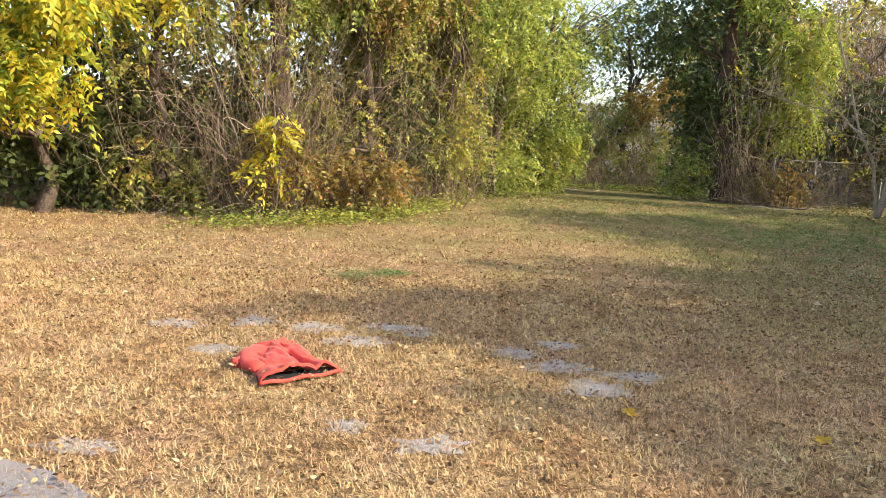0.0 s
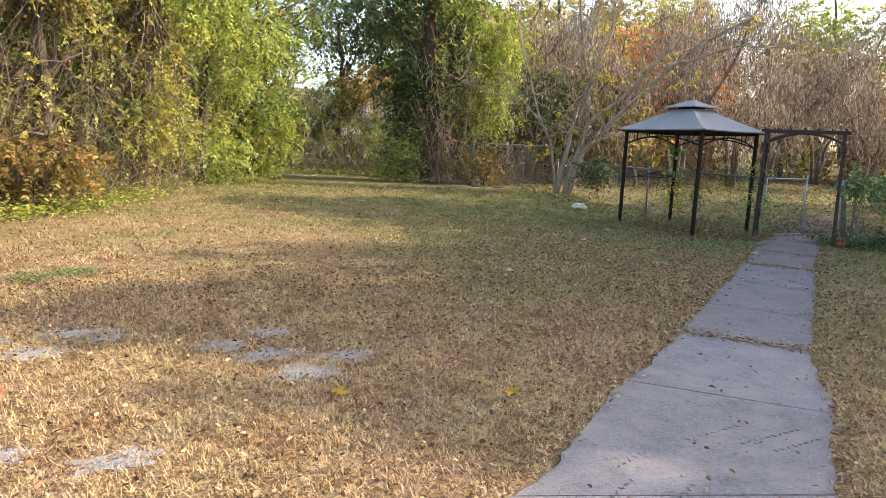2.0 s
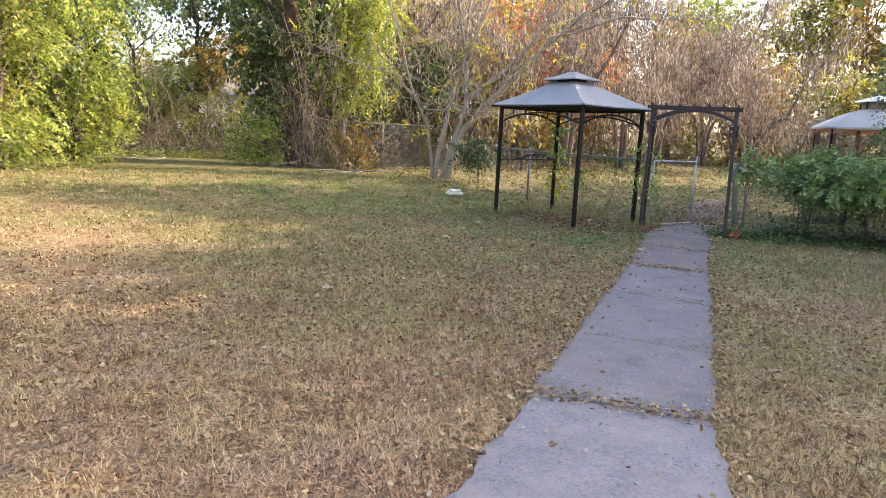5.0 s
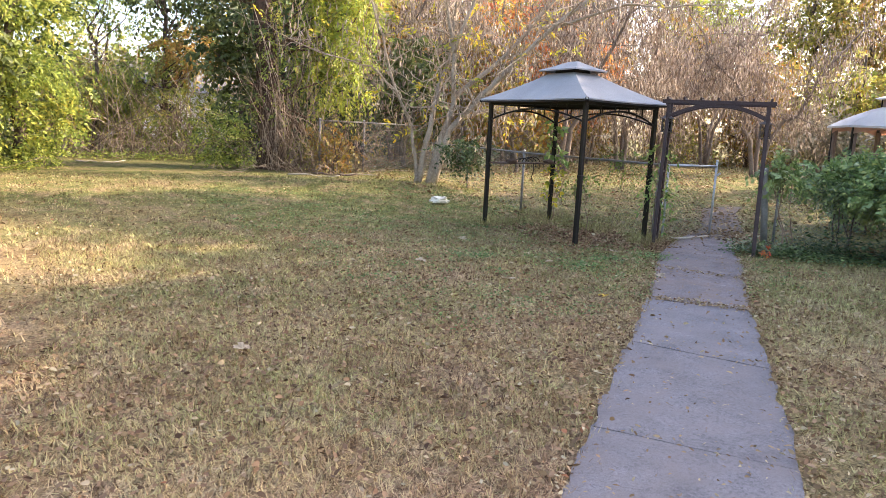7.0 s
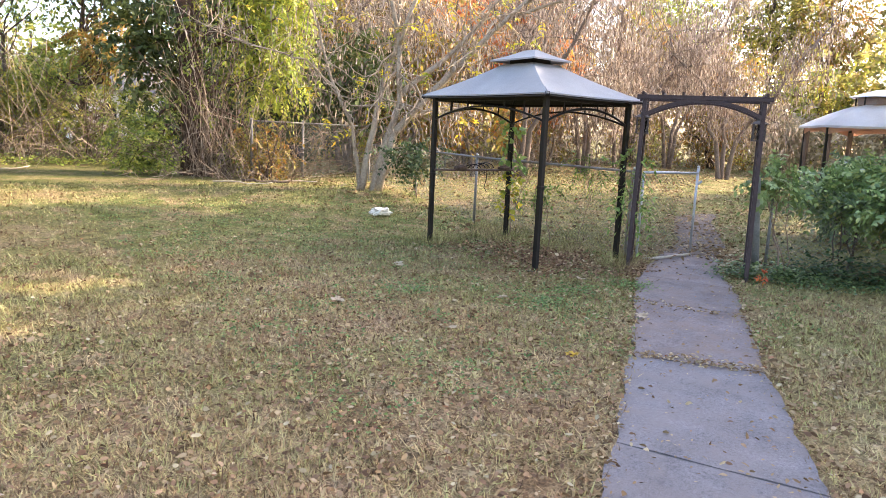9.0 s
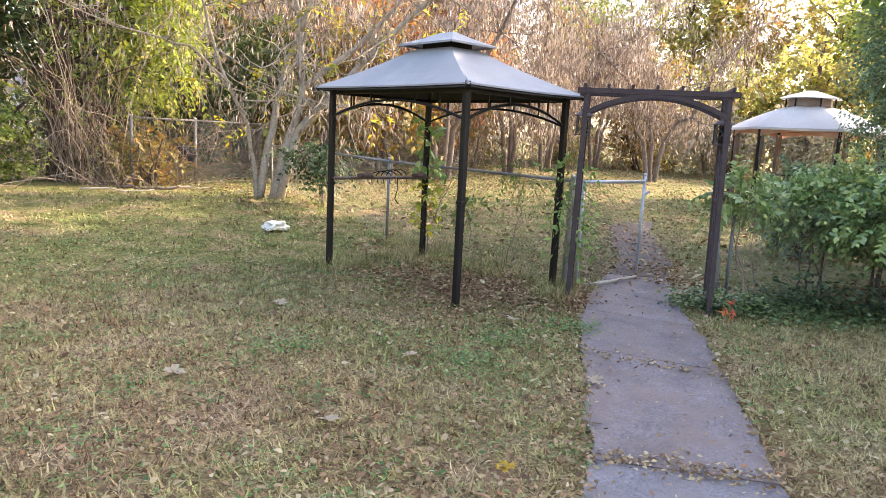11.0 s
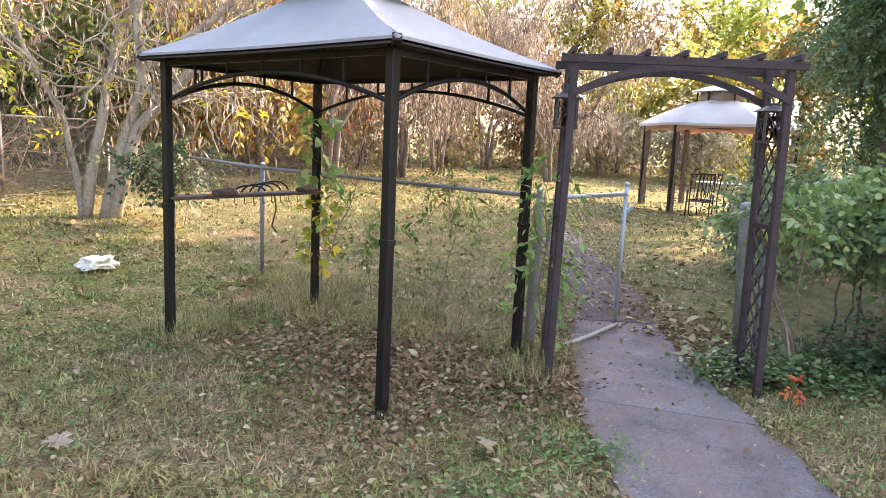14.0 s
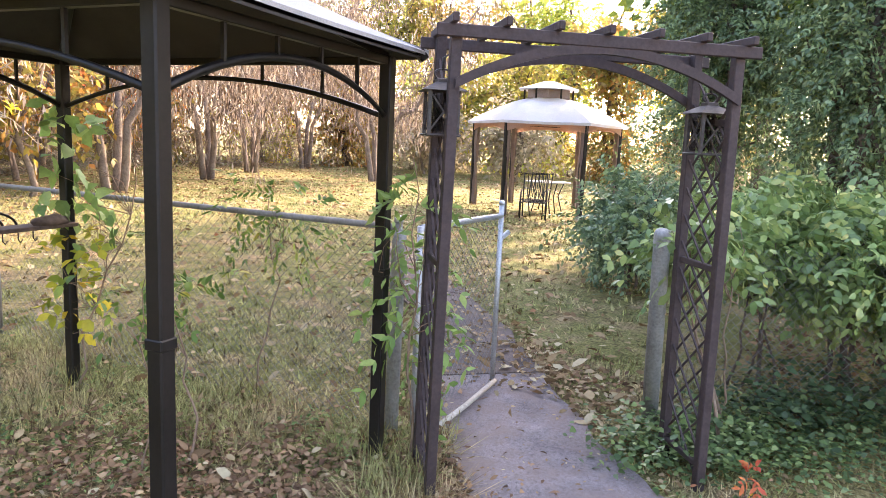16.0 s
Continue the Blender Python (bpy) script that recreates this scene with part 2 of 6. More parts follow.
L_BUSH = leaf_material("glossy_bush_leaf", [(0, (0.10, 0.16, 0.05)), (0.5, (0.20, 0.305, 0.095)), (0.88, (0.38, 0.47, 0.16)), (1, (0.58, 0.55, 0.17))], (0.25, 0.33, 0.11), 0.35, 0.34, 0.5, 1.6)
L_EVER = leaf_material("evergreen_leaf", [(0, (0.075, 0.125, 0.06)), (0.6, (0.15, 0.225, 0.10)), (1, (0.32, 0.40, 0.17))], None, 0.3, 0.4, 0.5)
L_POD = leaf_material("dry_pod", [(0, (0.12, 0.08, 0.058)), (0.5, (0.29, 0.215, 0.16)), (1, (0.50, 0.41, 0.32))], None, 0.22)
L_FALLEN = leaf_material("fallen_leaf", [(0, (0.13, 0.08, 0.04)), (0.4, (0.26, 0.165, 0.085)), (0.75, (0.40, 0.29, 0.16)), (0.95, (0.48, 0.40, 0.25)), (1, (0.34, 0.13, 0.06))], None, 0.15, 0.8, 0.15)
L_BROWN = leaf_material("brown_oak_leaf", [(0, (0.11, 0.06, 0.035)), (0.5, (0.23, 0.135, 0.075)), (0.9, (0.35, 0.215, 0.12)), (1, (0.44, 0.33, 0.20))], None, 0.1, 0.8, 0.15)
L_STRAND = leaf_material("bare_vine", [(0, (0.11, 0.078, 0.056)), (0.5, (0.27, 0.20, 0.145)), (1, (0.48, 0.39, 0.30))], None, 0.05, 0.9, 0.1)
L_IVY = leaf_material("ivy_leaf", [(0, (0.05, 0.09, 0.03)), (0.6, (0.12, 0.19, 0.06)), (1, (0.26, 0.33, 0.11))], None, 0.3, 0.4, 0.45)
L_FEATHER = leaf_material("light_green_leaf", [(0, (0.14, 0.24, 0.06)), (0.6, (0.24, 0.37, 0.10)), (1, (0.40, 0.50, 0.16))], None, 0.4)
L_WEED = leaf_material("weed_leaf", [(0, (0.075, 0.14, 0.04)), (0.6, (0.15, 0.25, 0.07)), (1, (0.27, 0.36, 0.11))], None, 0.3)



def hedge_material(name, hues, scale=0.55, trans=0.4):
    """Leaves whose hue drifts from bough to bough through the given hues."""
    m, n, l, b = material(name, 0.55, 0, 0.35)
    g = n.new("ShaderNodeNewGeometry")
    own = math_node(n, l, "MULTIPLY", math_node(n, l, "SUBTRACT", g.outputs["Random Per Island"], 0.5), 0.34)
    f = math_node(n, l, "ADD", noise_node(n, l, scale, 4, 0.7, g.outputs["Position"]), own)
    k = len(hues)
    col = ramp_node(n, l, f, [(0.28 + 0.44 * q / (k - 1), c) for q, c in enumerate(hues)])
    tone = ramp_node(n, l, math_node(n, l, "FRACT", math_node(n, l, "MULTIPLY", g.outputs["Random Per Island"], 17.3)), [(0, (0.5, 0.5, 0.5)), (1, (1, 1, 1))])
    col = mix_node(n, l, 0.8, col, tone, "MULTIPLY")
    l.new(col, b.inputs["Base Color"])
    t = n.new("ShaderNodeBsdfTranslucent")
    l.new(col, t.inputs["Color"])
    s = n.new("ShaderNodeMixShader")
    s.inputs[0].default_value = trans
    l.new(b.outputs[0], s.inputs[1])
    l.new(t.outputs[0], s.inputs[2])
    l.new(s.outputs[0], n["Material Output"].inputs["Surface"])
    return m


H_GOLD = hedge_material("gold_green_boughs", [(0.14, 0.24, 0.035), (0.34, 0.43, 0.05), (0.64, 0.58, 0.055), (0.74, 0.50, 0.045), (0.40, 0.44, 0.055)])
H_GREEN = hedge_material("green_boughs", [(0.10, 0.14, 0.04), (0.33, 0.44, 0.09), (0.58, 0.62, 0.13), (0.15, 0.21, 0.055), (0.46, 0.52, 0.11), (0.70, 0.62, 0.12)], 0.8, 0.45)
H_LIME = hedge_material("lime_boughs", [(0.16, 0.22, 0.05), (0.36, 0.45, 0.08), (0.56, 0.58, 0.09), (0.24, 0.31, 0.06), (0.50, 0.46, 0.08)], 0.8, 0.45)
# Dark tones: shade inside the hedgerow put into leaf colour, plus some dark-leaved crowns
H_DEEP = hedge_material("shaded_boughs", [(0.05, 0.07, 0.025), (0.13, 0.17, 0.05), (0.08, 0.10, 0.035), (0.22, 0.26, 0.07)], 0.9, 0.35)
H_TANGLE = hedge_material("tangled_boughs", [(0.23, 0.155, 0.085), (0.28, 0.35, 0.08), (0.55, 0.60, 0.12), (0.34, 0.25, 0.12), (0.62, 0.60, 0.10), (0.68, 0.42, 0.085)], 0.9, 0.45)
H_AUTUMN = hedge_material("autumn_boughs", [(0.16, 0.15, 0.05), (0.46, 0.36, 0.07), (0.48, 0.21, 0.06), (0.26, 0.24, 0.07), (0.42, 0.33, 0.08), (0.20, 0.13, 0.06)], 0.5, 0.45)
H_WOODS = hedge_material("woods_boughs", [(0.10, 0.10, 0.045), (0.34, 0.33, 0.08), (0.66, 0.58, 0.10), (0.24, 0.23, 0.07), (0.52, 0.38, 0.15), (0.38, 0.40, 0.09)], 0.35, 0.6)
H_RED = hedge_material("red_orange_boughs", [(0.50, 0.36, 0.07), (0.66, 0.30, 0.07), (0.56, 0.15, 0.08), (0.66, 0.36, 0.08), (0.60, 0.20, 0.09)], 0.5, 0.55)
H_BEIGE = hedge_material("beige_brush", [(0.30, 0.24, 0.16), (0.52, 0.43, 0.29), (0.40, 0.35, 0.20), (0.60, 0.52, 0.38)], 0.5, 0.45)

# ---- building helpers ----


def raw_mesh(name, verts, faces, mat):
    """A mesh from arrays: verts (n, 3), faces (m, k) of one size k."""
    verts, faces = np.asarray(verts, np.float32), np.asarray(faces, np.int32)
    me = bpy.data.meshes.new(name)
    k, m = faces.shape[1], len(faces)
    me.vertices.add(len(verts))
    me.vertices.foreach_set("co", verts.ravel())
    me.loops.add(m * k)
    me.loops.foreach_set("vertex_index", faces.ravel())
    me.polygons.add(m)
    me.polygons.foreach_set("loop_start", np.arange(m, dtype=np.int32) * k)
    me.update(calc_edges=True)
    me.materials.append(mat)
    return me


def holder(name, m, label, category, group="", kind=""):
    ob = new(name)
    ob.matrix_world = m
    return tagged(ob, label, category, group, kind)


def part(name, bm, mat, parent=None, label=""):
    """Links a bmesh, or a ready mesh, as one object under a thing or a part."""
    if isinstance(bm, bmesh.types.BMesh):
        me = bpy.data.meshes.new(name)
        bm.to_mesh(me)
        bm.free()
        me.materials.append(mat)
    else:
        me = bm
    ob = new(name, me)
    ob.parent = parent
    return tagged(ob, label)


def smooth(ob):
    ob.data.polygons.foreach_set("use_smooth", [True] * len(ob.data.polygons))
    return ob


def bar(a, b, w, d, bm=None, bevel=0.004, up_hint=(0, 0, 1)):
    """A square bar from a to b, w wide and d deep, with broken edges."""
    bm = bm or bmesh.new()
    a, b = Vector(a), Vector(b)
    z = (b - a).normalized()
    x = z.cross(Vector(up_hint))
    x = x.normalized() if x.length > 0.01 else Vector((1, 0, 0))
    y = z.cross(x)
    m = Matrix((x, y, z)).transposed().to_4x4()
    m.translation = (a + b) / 2
    got = bmesh.ops.create_cube(bm, size=1, matrix=m @ Matrix.Diagonal((w, d, (b - a).length, 1)))
    if bevel:
        bmesh.ops.bevel(bm, geom=list({e for v in got["verts"] for e in v.link_edges}), offset=bevel, segments=1, affect="EDGES")
    return bm


def tube(pts, radii, sides=7, bm=None, cap=True):
    """A tapering round limb along pts."""
    bm = bm or bmesh.new()
    pts = [Vector(p) for p in pts]
    rings = []
    side = Vector((0.31, 0.95, 0.05))
    for k, p in enumerate(pts):
        d = (pts[min(k + 1, len(pts) - 1)] - pts[max(k - 1, 0)]).normalized()
        x = (side - d * side.dot(d)).normalized()
        y = d.cross(x)
        side = x
        r = float(radii[k] if hasattr(radii, "__len__") else radii)
        rings.append([bm.verts.new(p + r * (math.cos(a) * x + math.sin(a) * y)) for a in (2 * math.pi * i / sides for i in range(sides))])
    for r0, r1 in zip(rings, rings[1:]):
        for i in range(sides):
            f = bm.faces.new((r0[i], r0[(i + 1) % sides], r1[(i + 1) % sides], r1[i]))
            f.smooth = True
    if cap:
        bm.faces.new(rings[0][::-1])
        bm.faces.new(rings[-1])
    return bm


def wander(a, b, steps, amount, r):
    """Points from a to b that stray by about amount."""
    a, b = np.array(a, float), np.array(b, float)
    s = np.linspace(0, 1, steps + 1)[:, None]
    p = a + (b - a) * s
    off = np.cumsum(r.normal(0, amount / math.sqrt(steps), (steps + 1, 3)), 0)
    off -= off[0] + (off[-1] - off[0]) * s
    return p + off


def threads(lines, radius):
    """Many thin three-sided stems in one pair of arrays; lines (n, k, 3)."""
    lines = np.asarray(lines)
    n_, k, _ = lines.shape
    d = np.gradient(lines, axis=1)
    d /= np.linalg.norm(d, axis=2, keepdims=True) + 1e-9
    ref = np.where(np.abs(d[..., 2:3]) > 0.8, np.array([1.0, 0, 0]), np.array([0, 0, 1.0]))
    x = np.cross(d, ref)
    x /= np.linalg.norm(x, axis=2, keepdims=True) + 1e-9
    y = np.cross(d, x)
    rad = (np.asarray(radius).reshape(-1, 1, 1) if np.ndim(radius) else radius) * np.linspace(1, 0.55, k)[None, :, None]
    ring = np.stack([lines + rad * (math.cos(a) * x + math.sin(a) * y) for a in (0, 2.09, 4.19)], 2)
    idx = np.arange(n_ * k * 3).reshape(n_, k, 3)
    quads = [np.stack([idx[:, :-1, i], idx[:, :-1, (i + 1) % 3], idx[:, 1:, (i + 1) % 3], idx[:, 1:, i]], -1).reshape(-1, 4) for i in range(3)]
    return ring.reshape(-1, 3), np.concatenate(quads)


def unit(v):
    return v / (np.linalg.norm(v, axis=-1, keepdims=True) + 1e-9)


def leaves_at(pos, way, length, width, r, tilt=0.5, fine=False, nor=None):
    """One slightly folded leaf at each pos, pointing along way: kite-shaped, or fine: with a rounded, uneven outline."""
    n_ = len(pos)
    nor = unit((np.array([0, 0, 1.0]) if nor is None else nor) + r.normal(0, tilt, (n_, 3)))
    side = unit(np.cross(way, nor))
    L = (length * r.uniform(0.65, 1.25, n_))[:, None]
    W = L * width / length * r.uniform(0.8, 1.2, n_)[:, None] * 0.5
    lift = unit(np.cross(side, way)) * W * 0.35
    if fine:
        q = r.uniform(0.65, 1.15, (4, n_, 1))
        v = np.stack([pos, pos + way * L * 0.22 + side * W * 0.8 * q[0] + lift * 0.8, pos + way * L * 0.6 + side * W * 0.85 * q[1] + lift, pos + way * L,
                      pos + way * L * 0.6 - side * W * 0.85 * q[2] + lift, pos + way * L * 0.22 - side * W * 0.8 * q[3] + lift * 0.8], 1)
        return v.reshape(-1, 3), np.arange(n_ * 6).reshape(n_, 6)
    v = np.stack([pos, pos + way * L * 0.42 + side * W + lift, pos + way * L, pos + way * L * 0.42 - side * W + lift], 1)
    return v.reshape(-1, 3), np.arange(n_ * 4).reshape(n_, 4)


def sprays(org, way, reach, pairs, leaf, width, r, droop=0.35, tilt=0.45, fine=False):
    """Compound leaves: twigs that reach from org along way and droop, with leaves in pairs along each."""
    way = unit(way)
    n_ = len(org)
    reach = (reach * r.uniform(0.6, 1.3, n_))[:, None]
    nor = unit(np.array([0, 0, 1.0]) + r.normal(0, tilt, (n_, 3)))
    side = unit(np.cross(way, nor))
    pos, dirs = [], []
    for k in range(pairs):
        s = (k + 1) / pairs
        p = org + way * reach * s - np.array([0, 0, 1.0]) * droop * reach * s * s
        for sg in (-1, 1):
            pos.append(p)
            dirs.append(unit(0.65 * way + sg * 0.8 * side + np.array([0, 0, -0.45 * s - 0.1]) + r.normal(0, 0.2, (n_, 3))))
    return leaves_at(np.concatenate(pos), np.concatenate(dirs), leaf, width, r, 0.22, fine, np.tile(nor, (2 * pairs, 1)))


def lumps_in(c, rad, k, r, shell=0.15):
    d = unit(r.normal(0, 1, (k, 3))) * (r.uniform(shell, 1.0, k)[:, None] ** 0.6)
    return np.array(c) + d * np.array(rad) * 0.78


def foliage(c, rad, count, r, leaf=0.11, width=0.05, reach=0.45, pairs=5, lumps=18, droop=0.4, floor=0.05, lump_size=0.36, fine=False, shell=0.15):
    """A crown of leafy sprays round uneven lumps inside an ellipsoid. Returns the arrays and the lumps' centres."""
    cs = lumps_in(c, rad, lumps, r, shell)
    pick = r.integers(0, lumps, count)
    d = unit(r.normal(0, 1, (count, 3)))
    size = (np.array(rad) * lump_size)[None, :] * r.uniform(0.6, 1.3, lumps)[pick][:, None]
    org = cs[pick] + d * size * (r.uniform(0.2, 1, count)[:, None] ** 0.5)
    keep = org[:, 2] > floor
    v, f = sprays(org[keep], d[keep] + np.array([0, 0, -0.1]), reach, pairs, leaf, width, r, droop, 0.95, fine)
    v[:, 2] = np.maximum(v[:, 2], 0.01)
    return v, f, cs


def join(*sets):
    vs, fs, o = [], [], 0
    for v, f in sets:
        vs.append(v)
        fs.append(f + o)
        o += len(v)
    return np.concatenate(vs), np.concatenate(fs)


def tree(name, base, height, radius, crowns, bark, r, label, category="tree", group="", stems=1, lean=(0, 0), limbs=14, limb=0.38, stray=0.06):
    """A thing with trunk, limbs into the crown's lumps, and crowns of (centre, radii, sprays, material, options)."""
    t = holder(name, pose(*base), label, category, group)
    tops = []
    spread = 0.3 * min(stems, 2) * min(1.0, height / 4)
    bm = bmesh.new()
    for s in range(stems):
        a = np.array([r.normal(0, 0.12) * (stems > 1), r.normal(0, 0.12) * (stems > 1), -0.05])
        top = np.array([lean[0] + r.normal(0, spread), lean[1] + r.normal(0, spread), height])
        p = wander(a, top, 9, stray * height, r)
        tops.append(p)
        rr = radius * np.linspace(1, 0.25, 10) * (1 if s == 0 else 0.7)
        rr[0] *= 1.35
        tube(p, rr, 8, bm)
    part("trunk", bm, bark, t)
    wood = bmesh.new()
    for c, rad, count, mat, opt in crowns:
        v, f, cs = foliage(c, rad, count, r, **opt)
        part("crown", raw_mesh("crown", v, f, mat), mat, t)
        for q in cs[:limbs]:
            p = tops[r.integers(0, stems)]
            k = int(np.clip(np.searchsorted(p[:, 2], q[2] * 0.65), 2, 8))
            tube(wander(p[k], q, 5, 0.12 * height ** 0.5, r), radius * limb * np.linspace(1, 0.16, 6), 5, wood, False)
    tagged(part("branchwork", wood, bark, t), kind="stuff")
    return t

# ---- ground and path ----
def rise(y):
    """The lawn lifts gently towards the back fence."""
    s = np.clip((np.asarray(y, float) - 12.0) / 6.0, 0, 1)
    return 0.24 * s * s * (3 - 2 * s)


ROWS_Y = [-400.0, 11.5] + [12.0 + 0.5 * k for k in range(13)] + [400.0]
me = raw_mesh("ground", [(x, y, float(rise(y))) for y in ROWS_Y for x in (-400, 400)], [(2 * k, 2 * k + 1, 2 * k + 3, 2 * k + 2) for k in range(len(ROWS_Y) - 1)], ground_m)
tagged(new("ground", me), "dry straw-coloured lawn turning green near the fence", "lawn", kind="structure")

EDGE_L = [(0.5, 1.7), (1.7, 2.61), (3.03, 3.63), (4.29, 4.55), (5.4, 5.42), (6.88, 6.54), (8.08, 7.46), (8.99, 8.22), (9.9, 9.0), (11.0, 9.72), (12.74, 10.6), (16.7, 13.8), (23.6, 17.9)]
EDGE_R = [(2.2, 1.2), (3.1, 2.15), (3.9, 2.78), (4.95, 3.8), (5.95, 4.62), (7.3, 5.67), (8.66, 6.8), (9.45, 7.4), (10.25, 8.0), (11.45, 9.02), (13.2, 10.1), (15.9, 12.2), (23.8, 17.0)]


def along(edge, x):
    xs, ys = zip(*edge)
    return float(np.interp(x, xs, ys))


def at_share(edge, s):
    k = min(int(s), len(edge) - 2)
    a, b = np.array(edge[k]), np.array(edge[k + 1])
    return a + (b - a) * (s - k)


def slab(s0, s1, r):
    """A worn concrete slab between two shares of the path's edges, with ragged sides."""
    rows, cols = 21, 5
    top, low = [], []
    for i in range(rows):
        s = s0 + (s1 - s0) * i / (rows - 1)
        a, b = at_share(EDGE_L, s), at_share(EDGE_R, s)
        a = a + np.array([0.6, -0.8]) * (0.06 * noise.noise(Vector((s * 5, 0.3, 0))) + 0.02 * noise.noise(Vector((s * 19, 7.3, 0))) + 0.01)
        b = b - np.array([0.6, -0.8]) * (0.06 * noise.noise(Vector((s * 5, 3.3, 0))) + 0.02 * noise.noise(Vector((s * 19, 9.3, 0))) + 0.01)
        for j in range(cols):
            p = a + (b - a) * j / (cols - 1)
            edge_row = i in (0, rows - 1)
            top.append((*(p + r.normal(0, 0.003, 2)), 0.024 + r.normal(0, 0.001) - 0.005 * (edge_row or j in (0, cols - 1))))
    bm = bmesh.new()
    vs = [bm.verts.new(p) for p in top]
    bot = [bm.verts.new((p[0], p[1], -0.08)) for p in top]
    for i in range(rows - 1):
        for j in range(cols - 1):
            q = [i * cols + j, i * cols + j + 1, (i + 1) * cols + j + 1, (i + 1) * cols + j]
            bm.faces.new([vs[k] for k in q])
    rim = [j for j in range(cols)] + [i * cols + cols - 1 for i in range(1, rows)] + [(rows - 1) * cols + j for j in range(cols - 2, -1, -1)] + [i * cols for i in range(rows - 2, 0, -1)]
    for k, q in zip(rim, rim[1:] + rim[:1]):
        bm.faces.new((vs[q], vs[k], bot[k], bot[q]))
    for k in set(range(len(bot))) - set(rim):
        bm.verts.remove(bot[k])
    bmesh.ops.recalc_face_normals(bm, faces=bm.faces)
    return bm


r = np.random.default_rng(11)
path = tagged(new("pavement"), "worn grey concrete garden path with grassy edges", "path", kind="structure")
JOINTS = [0.0, 0.9, 2.0, 2.97, 3.95, 4.85, 5.8, 7.3, 8.3, 9.5, 10.4, 10.9, 11.3, 12.0]
for a, b in zip(JOINTS, JOINTS[1:]):
    part("slab", slab(a + 0.004, b - 0.004, r), concrete_m if a < 2.9 else grey_concrete_m if a < 5.5 else old_concrete_m if a < 9 else earthy_concrete_m, path)
bm = bmesh.new()
vs = [bm.verts.new(p) for p in ((-3.2, 3.2, 0.024), (-2.3, 3.1, 0.026), (-1.7, 2.9, 0.024), (-1.38, 2.68, 0.02), (-1.1, 2.2, 0.024), (-1.3, 1.2, 0.024), (-3.4, 1.6, 0.024))]
f = bm.faces.new(vs)
got = bmesh.ops.extrude_face_region(bm, geom=[f])
bmesh.ops.translate(bm, verts=[v for v in got["geom"] if isinstance(v, bmesh.types.BMVert)], vec=(0, 0, -0.1))
bmesh.ops.recalc_face_normals(bm, faces=bm.faces)
part("slab", bm, concrete_m, path, "broken concrete slab corner")

# words once scratched into the wet concrete, no longer legible
bm = bmesh.new()
for cx, cy, n_, turn in ((1.95, 2.35, 6, 0.5), (2.15, 2.2, 7, 0.5), (2.05, 1.95, 5, 0.45), (2.75, 2.75, 9, 0.15), (3.0, 2.62, 10, 0.1), (3.1, 2.5, 8, 0.1), (2.2, 2.6, 6, 0.4)):
    for k in range(n_):
        x, y = cx + 0.05 * k * math.cos(turn), cy + 0.05 * k * math.sin(turn)
        for _ in range(2):
            a = r.uniform(0, 3.1)
            d = np.array([math.cos(a), math.sin(a)]) * 0.014
            bar((x - d[0], y - d[1], 0.0245), (x + d[0], y + d[1], 0.0245), 0.004, 0.002, bm, 0)
part("scratched_writing", bm, mark_m, path, "illegible words scratched in the concrete")

# bare gravel showing through the turf
for x, y, rx, ry in ((-2.15, 5.47, 0.2, 0.12), (-1.63, 4.85, 0.18, 0.1), (-1.54, 5.64, 0.16, 0.16), (-1.0, 5.55, 0.22, 0.13), (-0.62, 5.2, 0.22, 0.13), (-0.38, 5.66, 0.24, 0.1), (-0.15, 5.5, 0.12, 0.1), (0.6, 5.1, 0.14, 0.12), (0.97, 5.35, 0.15, 0.12), (0.9, 4.8, 0.22, 0.12), (1.09, 4.37, 0.18, 0.14), (1.4, 4.63, 0.17, 0.12), (-0.47, 3.6, 0.1, 0.08), (0.0, 3.39, 0.16, 0.1), (-1.75, 3.2, 0.17, 0.07)):
    bm = bmesh.new()
    c = bm.verts.new((x, y, 0.012))
    ring = [bm.verts.new((x + 1.3 * rx * math.cos(a) * q, y + 1.3 * ry * math.sin(a) * q, 0.004)) for a, q in ((2 * math.pi * k / 26, r.uniform(0.6, 1.25)) for k in range(26))]
    for k in range(26):
        bm.faces.new((c, ring[k], ring[(k + 1) % 26]))
    tagged(part("gravel_patch", bm, gravel_m), "bare grey gravel patch in dry turf", "gravel", "gravel patches", "stuff")

# ---- small gazebo ----


def arch_rail(a, b, z_end, z_mid, bm, w=0.022):
    """A bowed rail from post to post."""
    a, b = Vector(a), Vector(b)
    pts = []
    for k in range(17):
        s = k / 16
        p = a.lerp(b, s)
        p.z = z_end + (z_mid - z_end) * (1 - (2 * s - 1) ** 2)
        pts.append(p)
    return tube(pts, w * 0.68, 4, bm)


